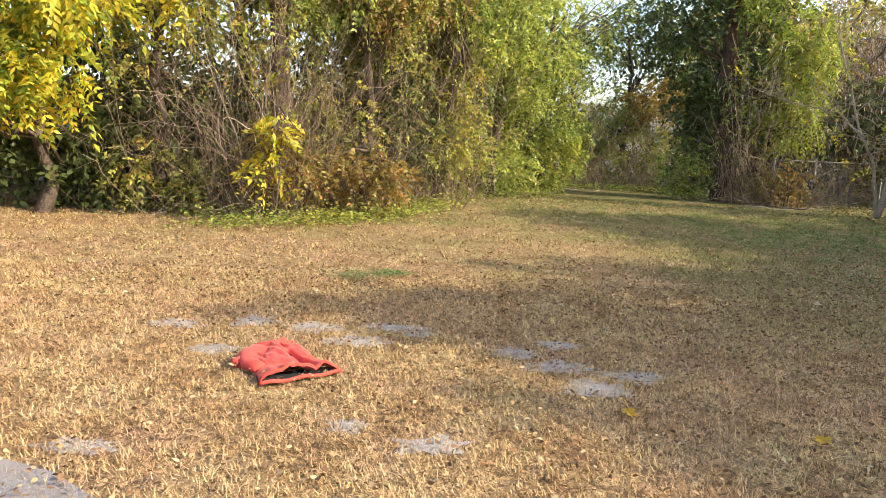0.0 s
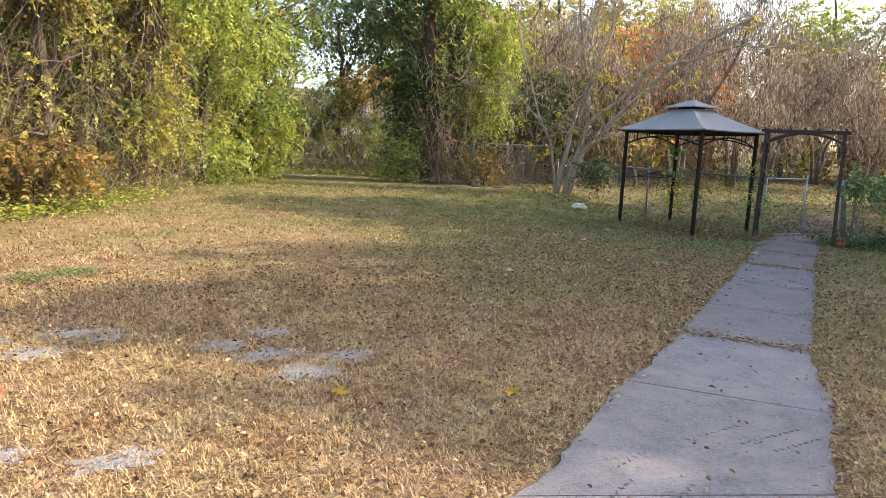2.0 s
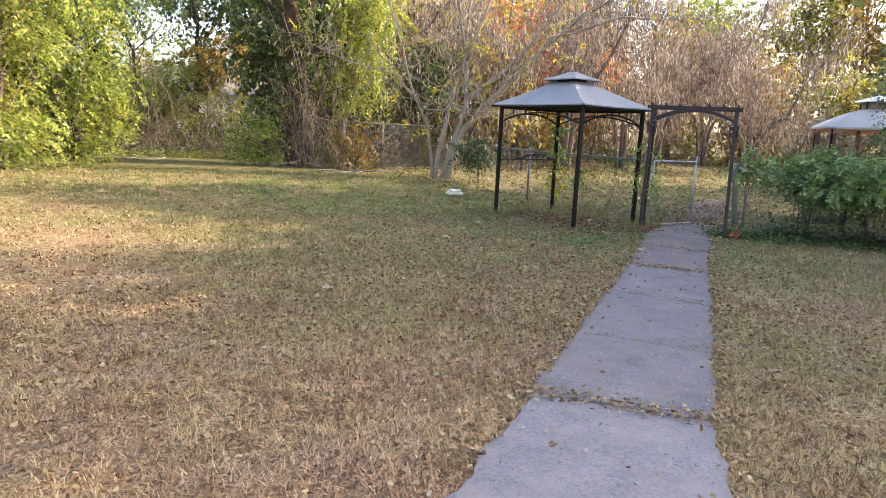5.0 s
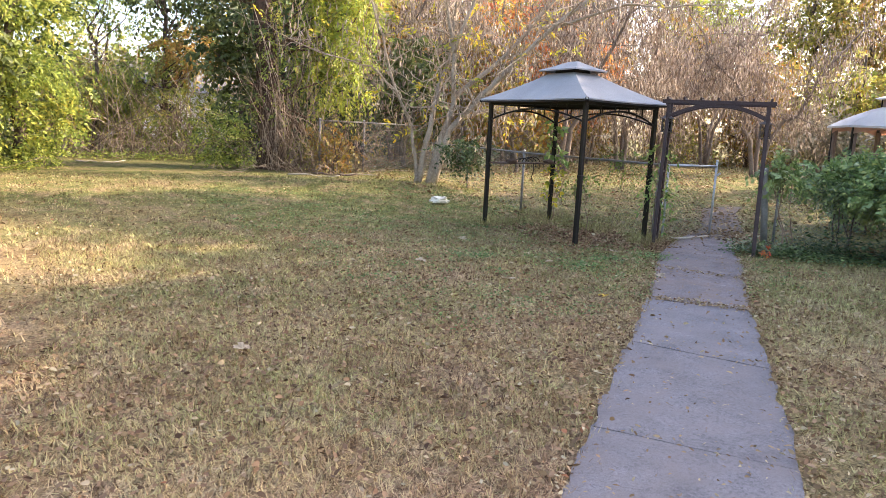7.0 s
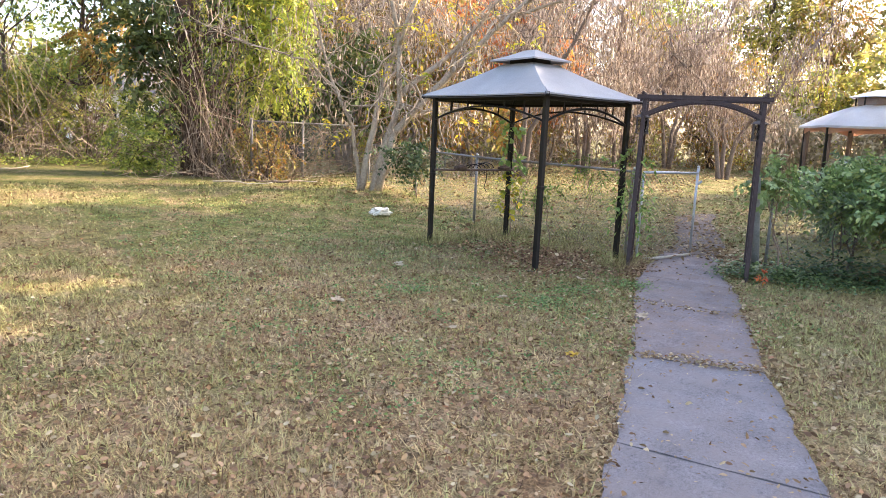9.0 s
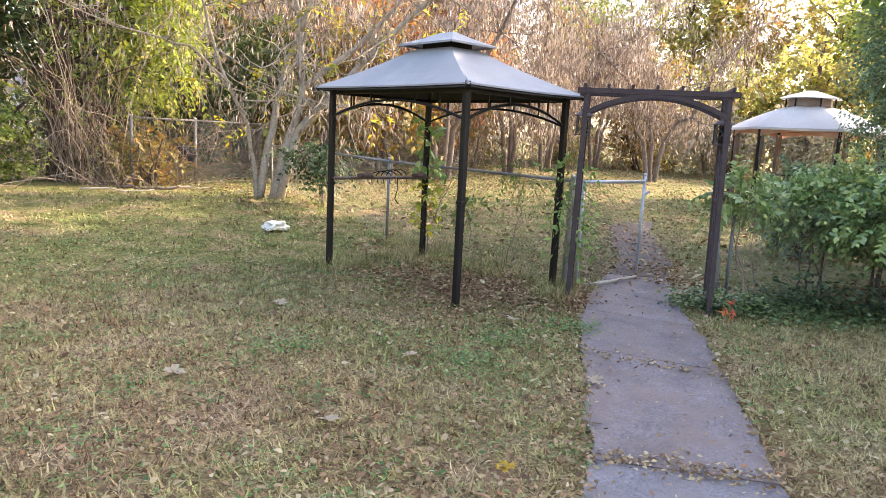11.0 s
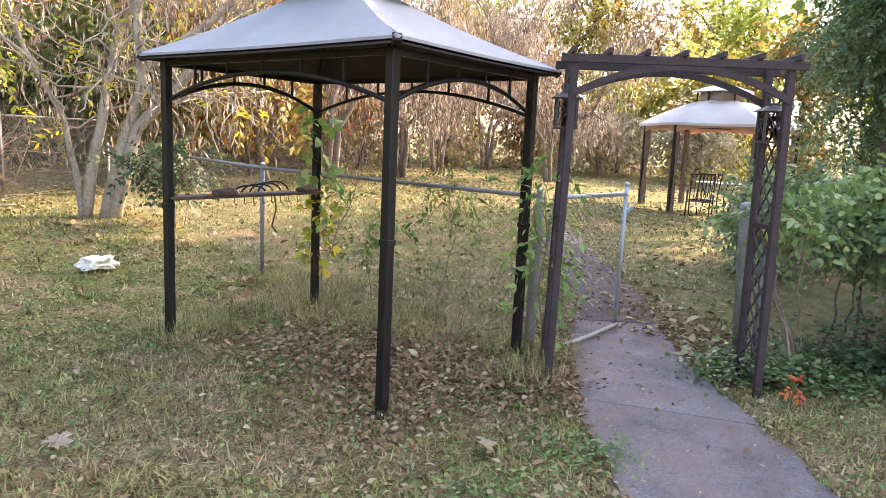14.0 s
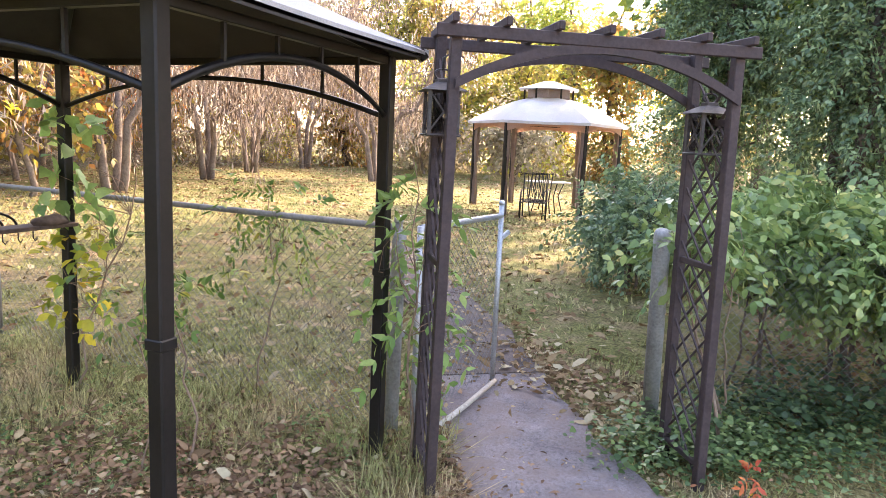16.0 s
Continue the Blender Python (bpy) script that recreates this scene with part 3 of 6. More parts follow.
def pyramid(half_x, half_y, z0, top_x, top_y, z1, sag, thick):
    """A four-sided canvas with sagging slopes, an edge drop and an underside of its own."""
    bm = bmesh.new()
    n_ = 8
    corner = lambda hx, hy: [(-hx, -hy), (hx, -hy), (hx, hy), (-hx, hy)]
    rings = []
    for k in range(n_ + 1):
        s = k / n_
        hx, hy = half_x + (top_x - half_x) * s, half_y + (top_y - half_y) * s
        z = z0 + (z1 - z0) * s
        cs = corner(hx, hy)
        ring = []
        for q in range(4):
            p0, p1 = cs[q], cs[(q + 1) % 4]
            for e in range(6):
                u = e / 6
                dip = sag * math.sin(math.pi * s) + 0.6 * sag * math.sin(math.pi * u) * math.sin(math.pi * min(1, s * 0.8 + 0.2))
                ring.append(bm.verts.new((p0[0] + (p1[0] - p0[0]) * u, p0[1] + (p1[1] - p0[1]) * u, z - dip)))
        rings.append(ring)
    drop = [bm.verts.new((v.co.x, v.co.y, v.co.z - thick)) for v in rings[0]]
    rings.insert(0, drop)
    m = len(drop)
    for r0, r1 in zip(rings, rings[1:]):
        for i in range(m):
            bm.faces.new((r0[i], r0[(i + 1) % m], r1[(i + 1) % m], r1[i]))
    bm.faces.new(rings[-1])
    return bm


def small_gazebo():
    g = holder("grill_gazebo", pose(9.895, 10.92, 0, 0, 0, 1.95), "small dark bronze grill gazebo with grey canvas roof", "gazebo")
    hx, hy, zt = 0.68, 1.03, 1.93
    cs = [(-hx, -hy), (hx, -hy), (hx, hy), (-hx, hy)]
    for x, y in cs:
        post = part("post", bar((x, y, 0), (x, y, zt), 0.058, 0.058, None, 0.006), bronze_m, g)
        part("sleeve", bar((x, y, 0.93), (x, y, 0.965), 0.066, 0.066), bronze_m, post)
        part("foot_plate", bar((x, y, 0.0), (x, y, 0.012), 0.13, 0.13), bronze_m, post)
    for k in range(4):
        a, b = cs[k], cs[(k + 1) % 4]
        part("eave_rail", bar((*a, zt - 0.02), (*b, zt - 0.02), 0.035, 0.035), bronze_m, g)
        bm = arch_rail((*a, 0), (*b, 0), 1.66, 1.83, bmesh.new())
        part("arched_rail", bm, bronze_m, g)
        m = 5 if k % 2 else 4
        for q in range(m):
            s = (q + 1) / (m + 1)
            x, y = a[0] + (b[0] - a[0]) * s, a[1] + (b[1] - a[1]) * s
            z = 1.66 + 0.17 * (1 - (2 * s - 1) ** 2)
            part("spindle", bar((x, y, z), (x, y, zt - 0.03), 0.013, 0.013, None, 0), bronze_m, g)
    for x, y in cs:
        part("hip_rafter", bar((x, y, zt), (x * 0.2, y * 0.2, 2.33), 0.03, 0.03), bronze_m, g)
    canopy = part("canopy", pyramid(hx + 0.13, hy + 0.14, 1.965, 0.2, 0.27, 2.37, 0.02, 0.016), canvas_m, g, "sun-bleached grey canvas canopy")
    part("underside", pyramid(hx + 0.115, hy + 0.125, 1.94, 0.19, 0.26, 2.345, 0.02, 0.01), under_m, canopy, "canvas underside darkened to look shaded")
    for x, y in cs:
        part("seam", tube([(x * 1.19, y * 1.135, 1.968), (x * 0.72, y * 0.72, 2.117), (x * 0.3, y * 0.265, 2.366)], 0.006, 5), canvas_m, canopy)
    part("vent_frame", bar((0, 0, 2.35), (0, 0, 2.43), 0.3, 0.42), bronze_m, canopy)
    part("vent_cap", pyramid(0.31, 0.4, 2.42, 0.02, 0.1, 2.545, 0.008, 0.02), canvas_m, canopy, "raised grey canvas vent cap")
    bm = bar((-hx, hy - 0.02, 1.0), (hx, hy - 0.02, 1.0), 0.14, 0.022)
    shelf = part("shelf", bm, wood_m, g, "weathered brown serving shelf")
    for q in range(8):
        x = -0.2 + 0.085 * q
        p = [(x, hy - 0.09, 0.99), (x, hy - 0.09, 0.95), (x + 0.012, hy - 0.09, 0.935), (x + 0.024, hy - 0.09, 0.95)]
        part("hook", tube(p, 0.0035, 5), bronze_m, shelf)
    for k, (x, y) in enumerate(cs):
        part("roof_corner_cap", bar((x * 1.14, y * 1.1, 1.935), (x * 1.17, y * 1.125, 1.96), 0.05, 0.05), bronze_m, canopy)
    return g


small_gazebo()

# things left on the shelf
G = pose(9.895, 10.92, 0, 0, 0, 1.95)
r = np.random.default_rng(3)
t = holder("wrought_iron_ornament", G @ pose(0.1, 0.96, 1.011), "tangle of dark wrought iron hooks lying on the shelf", "ornament")
for q in range(4):
    p = [(0.05 + 0.3 * math.cos(a) * 0.5 - 0.06 * q, 0.02 * q - 0.03, 0.006 + abs(0.09 * math.sin(a)) * (1 - 0.12 * q)) for a in np.linspace(0.2, 3.0, 10)]
    part("scroll", tube(p, 0.007, 5), bronze_m, t)
p = [(0.02, -0.08, 0.0), (0.02, -0.1, -0.12), (-0.02, -0.1, -0.24), (0.03, -0.1, -0.3)]
part("hanging_chain", tube(p, 0.006, 5), bronze_m, t)
for x0, nm in ((-0.28, "bundled_cloth"), (0.5, "wooden_block")):
    bm = bmesh.new()
    bmesh.ops.create_icosphere(bm, subdivisions=3, radius=1)
    for v in bm.verts:
        q = noise.noise(v.co * 1.7 + Vector((x0, 0, 0)))
        v.co = Vector((v.co.x * 0.11 * (1 + 0.3 * q), v.co.y * 0.05, max(v.co.z, -0.6) * 0.035 * (1 + 0.4 * q) + 0.021))
    ob = tagged(smooth(part(nm, bm, wood_m)), "dark brown weathered bundle on the shelf", "bundle")
    ob.matrix_world = G @ pose(x0 + 0.02, 0.96, 1.011)

# ---- arbor over the path ----
AX, AY = 10.73, 8.98
ANG = math.degrees(math.atan2(-1.04, 0.74))
A = pose(AX, AY, 0, 0, 0, ANG)


def garden_arbor():
    g = holder("garden_arbor", A, "brown painted wooden garden arbor with lattice sides", "arbor")
    h, ht, d, zt = 0.64, 0.612, 0.33, 2.02
    at = lambda z: h + (ht - h) * z / zt
    for sx in (-1, 1):
        for y in (0, d):
            part("post", bar((sx * h, y, 0), (sx * ht, y, zt), 0.045, 0.045), arbor_m, g)
    for y in (-0.035, d + 0.035):
        part("top_beam", bar((-ht - 0.085, y, 1.99), (ht + 0.085, y, 1.99), 0.022, 0.05), arbor_m, g)
        bm = bmesh.new()
        rows = []
        for k in range(21):
            s = k / 20
            x, z, yy = -at(1.8) + 2 * at(1.8) * s, 1.79 + 0.17 * (1 - (2 * s - 1) ** 2), y * 0.96 + 0.004
            rows.append([bm.verts.new((x, yy + q, z + w)) for q, w in ((-0.012, -0.02), (0.012, -0.02), (0.012, 0.02), (-0.012, 0.02))])
        for r0, r1 in zip(rows, rows[1:]):
            for q in range(4):
                bm.faces.new((r0[q], r1[q], r1[(q + 1) % 4], r0[(q + 1) % 4]))
        bm.faces.new(rows[0])
        bm.faces.new(rows[-1][::-1])
        bmesh.ops.recalc_face_normals(bm, faces=bm.faces)
        part("arched_brace", bm, arbor_m, g)
    for k in range(7):
        x = -ht - 0.02 + (2 * ht + 0.04) * k / 6
        part("rafter", bar((x, -0.09, 2.032), (x, d + 0.09, 2.032), 0.026, 0.036), arbor_m, g)
    for sx in (-1, 1):
        for z in (0.12, 1.05, 1.7):
            part("side_rail", bar((sx * at(z), 0.02, z), (sx * at(z), d - 0.02, z), 0.022, 0.03), arbor_m, g)
        for k in range(13):
            z = 0.06 + 0.13 * k
            z1 = min(z + 0.3, 1.97)
            part("lattice_slat", bar((sx * at(z) - 0.006, 0.02, z), (sx * at(z1) - 0.006, d - 0.02, z1), 0.0095, 0.006, None, 0), arbor_m, g)
            part("lattice_slat", bar((sx * at(z) + 0.006, d - 0.02, z), (sx * at(z1) + 0.006, 0.02, z1), 0.0095, 0.006, None, 0), arbor_m, g)
    return g


garden_arbor()


def lantern(m):
    g = holder("hanging_lantern", m, "square weathered bronze lantern hanging from the arbor", "lantern", "arbor lanterns")
    s, z0, z1 = 0.052, -0.33, -0.1
    part("base", bar((0, 0, z0 - 0.015), (0, 0, z0), 0.13, 0.13), lantern_m, g)
    roof = bmesh.new()
    bmesh.ops.create_cone(roof, cap_ends=True, segments=4, radius1=0.115, radius2=0.035, depth=0.05, matrix=pose(0, 0, z1 + 0.03, 0, 0, 45))
    part("roof", roof, lantern_m, g)
    part("cap", bar((0, 0, z1 + 0.05), (0, 0, z1 + 0.075), 0.05, 0.05), lantern_m, g)
    for x in (-s, s):
        for y in (-s, s):
            part("corner_post", bar((x, y, z0), (x, y, z1 + 0.01), 0.012, 0.012, None, 0), lantern_m, g)
    for k in range(4):
        q = pose(0, 0, 0, 0, 0, 90 * k)
        for sg in (-1, 1):
            part("cross_bar", bar(q @ Vector((-s * sg, s, z0 + 0.01)), q @ Vector((s * sg, s, z1)), 0.006, 0.006, None, 0), lantern_m, g)
        bm = bmesh.new()
        bmesh.ops.create_cube(bm, size=1, matrix=q @ pose(0, s - 0.012, (z0 + z1) / 2) @ Matrix.Diagonal((2 * s - 0.012, 0.003, z1 - z0 - 0.02, 1)))
        part("pane", bm, glass_m, g).visible_shadow = False
    p = [(0.03 * math.sin(a), 0, z1 + 0.1 + 0.03 * math.cos(a)) for a in np.linspace(0, 6.2, 12)]
    part("ring", tube(p, 0.005, 5), lantern_m, g)
    part("hook", tube([(0, 0, z1 + 0.12), (0, 0, z1 + 0.19), (0.03, 0, z1 + 0.22), (0.075, 0, z1 + 0.2)], 0.005, 5), lantern_m, g)
    return g


lan = lantern(A @ pose(-0.63, 0.16, 1.84, 0, 0, 0) @ Matrix.Diagonal((1.15, 1.15, 0.74, 1)))
copy_thing(lan, A @ pose(0.60, 0.16, 1.81, 0, 0, 180))

# ---- chain-link fences ----


def link_mesh(a, b, z0, z1, step=0.062, rad=0.0021, bulge=0.0):
    """Woven diagonal wires filling the panel from a to b."""
    a, b = np.array(a, float), np.array(b, float)
    w, h = np.linalg.norm(b - a), z1 - z0
    u = (b - a) / w
    lines = []
    for s in np.arange(-h, w, step):
        for flip in (False, True):
            x0, x1 = max(0, s), min(w, s + h)
            if x1 - x0 < 0.03:
                continue
            zz = [z0 + (x0 - s), z0 + (x1 - s)]
            if flip:
                zz = [z0 + z1 - z for z in zz]
            xs = np.linspace(x0, x1, 6)
            zs = np.linspace(zz[0], zz[1], 6)
            lines.append(np.stack([a[0] + u[0] * xs, a[1] + u[1] * xs, zs], 1))
    v, f = threads(np.array(lines), rad)
    return raw_mesh("chain_link", v, f, wire_m)


def fence(name, pts, height, label, post_r=0.022, rail_r=0.018, step=0.062, wire=0.0016, group="", metal=None, rails=True):
    t = holder(name, pose(0, 0, 0), label, "fence", group)
    metal = metal or galv_m
    for p in pts:
        post = part("post", tube([(*p, -0.05), (*p, height + 0.03)], post_r, 9), metal, t)
        part("cap", tube([(*p, height + 0.03), (*p, height + 0.05), (*p, height + 0.062)], [post_r * 1.15, post_r * 1.1, post_r * 0.4], 9), galv_m, post)
    for a, b in zip(pts, pts[1:]):
        if rails:
            part("top_rail", tube([(*a, height), (*b, height)], rail_r, 7), metal, t)
        part("chain_link", link_mesh(a, b, 0.03, height, step, wire), wire_m, t)
        d = np.array(b) - np.array(a)
        for k in range(1, 5 if rails else 1):
            q = np.array(a) + d * k / 5
            e = d / np.linalg.norm(d) * 0.012
            part("tie_wire", tube([(*(q - e), height - 0.03), (*q, height + rail_r * 1.25), (*(q + e), height - 0.03)], 0.0035, 4), galv_m, t)
    return t


fence("chain_link_fence", [(10.93, 10.0), (10.95, 13.3), (11.6, 16.2), (12.0, 19.0)], 1.12, "galvanised chain-link fence beside the small gazebo", metal=wire_m)
fence("chain_link_fence", [(11.86, 8.7), (12.85, 6.9), (14.0, 4.8), (15.2, 2.6)], 1.04, "galvanised chain-link fence below the green bushes", 0.018, 0.006, metal=wire_m, rails=False)
fence("chain_link_fence", [(9.4, 19.8), (10.85, 20.3), (14.5, 22.8), (18.6, 25.4), (25.0, 28.5), (33, 31.5)], 1.56, "tall chain-link fence at the back of the yard", 0.03, 0.02, 0.075, 0.0036, metal=wire_m)

t = holder("garden_gate", pose(0, 0, 0), "open galvanised chain-link gate standing across the path", "gate")
h0, h1 = (10.98, 9.9), (11.92, 9.80)
part("end_post", tube([(*h1, 0.0), (*h1, 1.19)], 0.017, 9), galv_m, t)
part("end_cap", tube([(*h1, 1.19), (*h1, 1.21), (*h1, 1.22)], [0.021, 0.02, 0.008], 9), galv_m, t)
part("hinge_post", tube([(*h0, 0.06), (*h0, 1.13)], 0.017, 9), galv_m, t)
part("top_bar", tube([(*h0, 1.12), (*h1, 1.12)], 0.017, 9), galv_m, t)
part("bottom_bar", tube([(10.97, 9.78, 0.05), (11.4, 9.765, 0.05), (11.86, 9.76, 0.06)], 0.016, 9), stick_m, t, "bleached bottom rail resting near the ground")
part("chain_link", link_mesh(h0, h1, 0.09, 1.12, 0.06, 0.0018), wire_m, t)
for z in (0.55, 0.8):
    part("hinge_strap", bar((10.9, 9.99, z), (11.01, 9.965, z), 0.012, 0.035), galv_m, t)
part("latch", bar((11.92, 9.79, 0.98), (11.97, 9.76, 1.02), 0.02, 0.03), galv_m, t)
t = tagged(part("gate_post", tube([(10.9, 9.99, 0), (10.9, 9.98, 1.05), (10.9, 9.97, 1.1)], [0.038, 0.038, 0.03], 12), old_galv_m), "weathered grey steel gate post beside the arbor", "post", "gate posts")
t = tagged(part("gate_post", tube([(11.8, 8.78, 0), (11.6, 8.78, 1.13), (11.595, 8.78, 1.15), (11.592, 8.78, 1.16)], [0.045, 0.045, 0.04, 0.02], 12), old_galv_m), "leaning grey steel gate post under the vines", "post", "gate posts")

# ---- second gazebo on the far lawn ----


def hex_gazebo():
    g = holder("hexagonal_gazebo", pose(24.0, 13.1, 0, 0, 0, 46), "six-sided gazebo with pale canvas roof and peach valance", "gazebo")
    ring = lambda rad, z, k: (rad * math.cos(math.radians(60 * k)), rad * math.sin(math.radians(60 * k)), z)
    ze = 2.1
    for k in range(6):
        part("post", bar(ring(1.72, 0, k), ring(1.72, ze, k), 0.075, 0.075), bronze_m, g)
        part("eave_rail", bar(ring(1.72, ze, k), ring(1.72, ze, k + 1), 0.04, 0.04), bronze_m, g)
        bm = bmesh.new()
        a, b = Vector(ring(1.76, ze, k)), Vector(ring(1.76, ze, k + 1))
        rows = []
        for q in range(13):
            s = q / 12
            p = a.lerp(b, s)
            low = 0.2 - 0.13 * (1 - abs(2 * s - 1) ** 2.4) + 0.02
            rows.append([bm.verts.new(p + Vector((0, 0, 0.06))), bm.verts.new(p - Vector((0, 0, low)))])
        for r0, r1 in zip(rows, rows[1:]):
            bm.faces.new((r0[0], r1[0], r1[1], r0[1]))
        bmesh.ops.solidify(bm, geom=bm.faces[:], thickness=0.01)
        part("valance", bm, valance_m, g, "faded peach fabric valance")
        bm = bmesh.new()
        rows = []
        for z in np.linspace(0.02, ze - 0.1, 10):
            pinch = 1 - 0.5 * math.exp(-((z - 1.0) / 0.22) ** 2)
            rows.append([bm.verts.new(Vector(ring(1.66, z, k)) + Vector((0.07 * pinch * math.cos(a) * (1 + 0.25 * math.sin(5 * a)), 0.07 * pinch * math.sin(a), 0))) for a in np.linspace(0, 5.8, 14)])
        for r0, r1 in zip(rows, rows[1:]):
            for q in range(13):
                bm.faces.new((r0[q], r0[q + 1], r1[q + 1], r1[q]))
        bmesh.ops.solidify(bm, geom=bm.faces[:], thickness=0.006)
        part("curtain", bm, curtain_m, g, "faded tied-back curtain at a post")
    bm = bmesh.new()
    prof = [(1.9, 2.06), (1.9, 2.12), (1.55, 2.30), (1.2, 2.46), (0.85, 2.60), (0.52, 2.70)]
    rows = [[bm.verts.new(ring(rad, z, k / 2) if k % 2 == 0 else Vector(ring(rad * 0.875, z - 0.012, k / 2))) for k in range(12)] for rad, z in prof]
    for r0, r1 in zip(rows, rows[1:]):
        for k in range(12):
            bm.faces.new((r0[k], r0[(k + 1) % 12], r1[(k + 1) % 12], r1[k]))
    bmesh.ops.solidify(bm, geom=bm.faces[:], thickness=0.012)
    canopy = part("canopy", bm, white_canvas_m, g, "bright pale canvas canopy")
    for k in range(6):
        part("cupola_post", bar(ring(0.57, 2.66, k), ring(0.57, 2.93, k), 0.035, 0.035), bronze_m, canopy)
    bm = bmesh.new()
    bmesh.ops.create_cone(bm, cap_ends=True, segments=6, radius1=0.56, radius2=0.56, depth=0.19, matrix=pose(0, 0, 2.79))
    part("cupola_net", bm, curtain_m, canopy)
    bm = bmesh.new()
    bmesh.ops.create_cone(bm, cap_ends=True, segments=6, radius1=0.80, radius2=0.14, depth=0.2, matrix=pose(0, 0, 3.0))
    part("cupola_roof", bm, white_canvas_m, canopy)
    return g


hex_gazebo()


def patio_chair(m):
    g = holder("patio_chair", m, "black metal patio chair with curved arms", "chair", "patio chairs")
    for sx in (-1, 1):
        x = 0.27 * sx
        part("leg", tube([(x, -0.25, 0), (x, -0.24, 0.35), (x, -0.2, 0.6), (x, 0.0, 0.66), (x, 0.22, 0.63)], 0.014, 6), bronze_m, g)
        part("leg", tube([(x * 0.9, 0.3, 0), (x * 0.9, 0.16, 0.4), (x * 0.9, 0.25, 0.7), (x * 0.9, 0.34, 1.0)], 0.014, 6), bronze_m, g)
    seat = bmesh.new()
    for k in range(6):
        bar((-0.25, -0.22 + 0.085 * k, 0.41), (0.25, -0.22 + 0.085 * k, 0.40), 0.03, 0.01, seat, 0)
    bar((-0.25, -0.24, 0.4), (-0.25, 0.22, 0.39), 0.02, 0.02, seat, 0)
    bar((0.25, -0.24, 0.4), (0.25, 0.22, 0.39), 0.02, 0.02, seat, 0)
    part("seat", seat, bronze_m, g)
    back = bmesh.new()
    for k in range(7):
        bar((-0.24 + 0.08 * k, 0.2, 0.45), (-0.24 + 0.08 * k, 0.34, 0.97), 0.016, 0.01, back, 0)
    bar((-0.25, 0.345, 0.98), (0.25, 0.345, 0.98), 0.025, 0.02, back, 0)
    part("backrest", back, bronze_m, g)
    return g


ch = patio_chair(pose(21.9, 12.65, 0, 0, 0, -75))
copy_thing(ch, pose(22.5, 12.8, 0, 0, 0, -95))
t = holder("patio_table", pose(24.1, 13.0, 0), "round patio table with a pale glass top under the gazebo", "table")
bm = bmesh.new()
bmesh.ops.create_cone(bm, cap_ends=True, segments=28, radius1=0.55, radius2=0.55, depth=0.02, matrix=pose(0, 0, 0.74))
part("tabletop", bm, canvas_m, t)
for k in range(4):
    a = math.pi / 4 + k * math.pi / 2
    part("leg", tube([(0.42 * math.cos(a), 0.42 * math.sin(a), 0), (0.3 * math.cos(a), 0.3 * math.sin(a), 0.4), (0.45 * math.cos(a), 0.45 * math.sin(a), 0.73)], 0.015, 6), bronze_m, t)

# ---- trees and undergrowth ----
r = np.random.default_rng(21)
BIG = dict(leaf=0.15, width=0.062, reach=0.42, pairs=6, droop=0.65, lumps=26, lump_size=0.24, shell=0.4)
FINE = dict(leaf=0.095, width=0.05, reach=0.3, pairs=5, droop=0.5, lumps=38, lump_size=0.2, shell=0.4)
DEEP = dict(leaf=0.16, width=0.09, reach=0.5, pairs=4, droop=0.4, lumps=30, lump_size=0.3)
FAR = dict(leaf=0.24, width=0.13, reach=0.7, pairs=4, lumps=26)

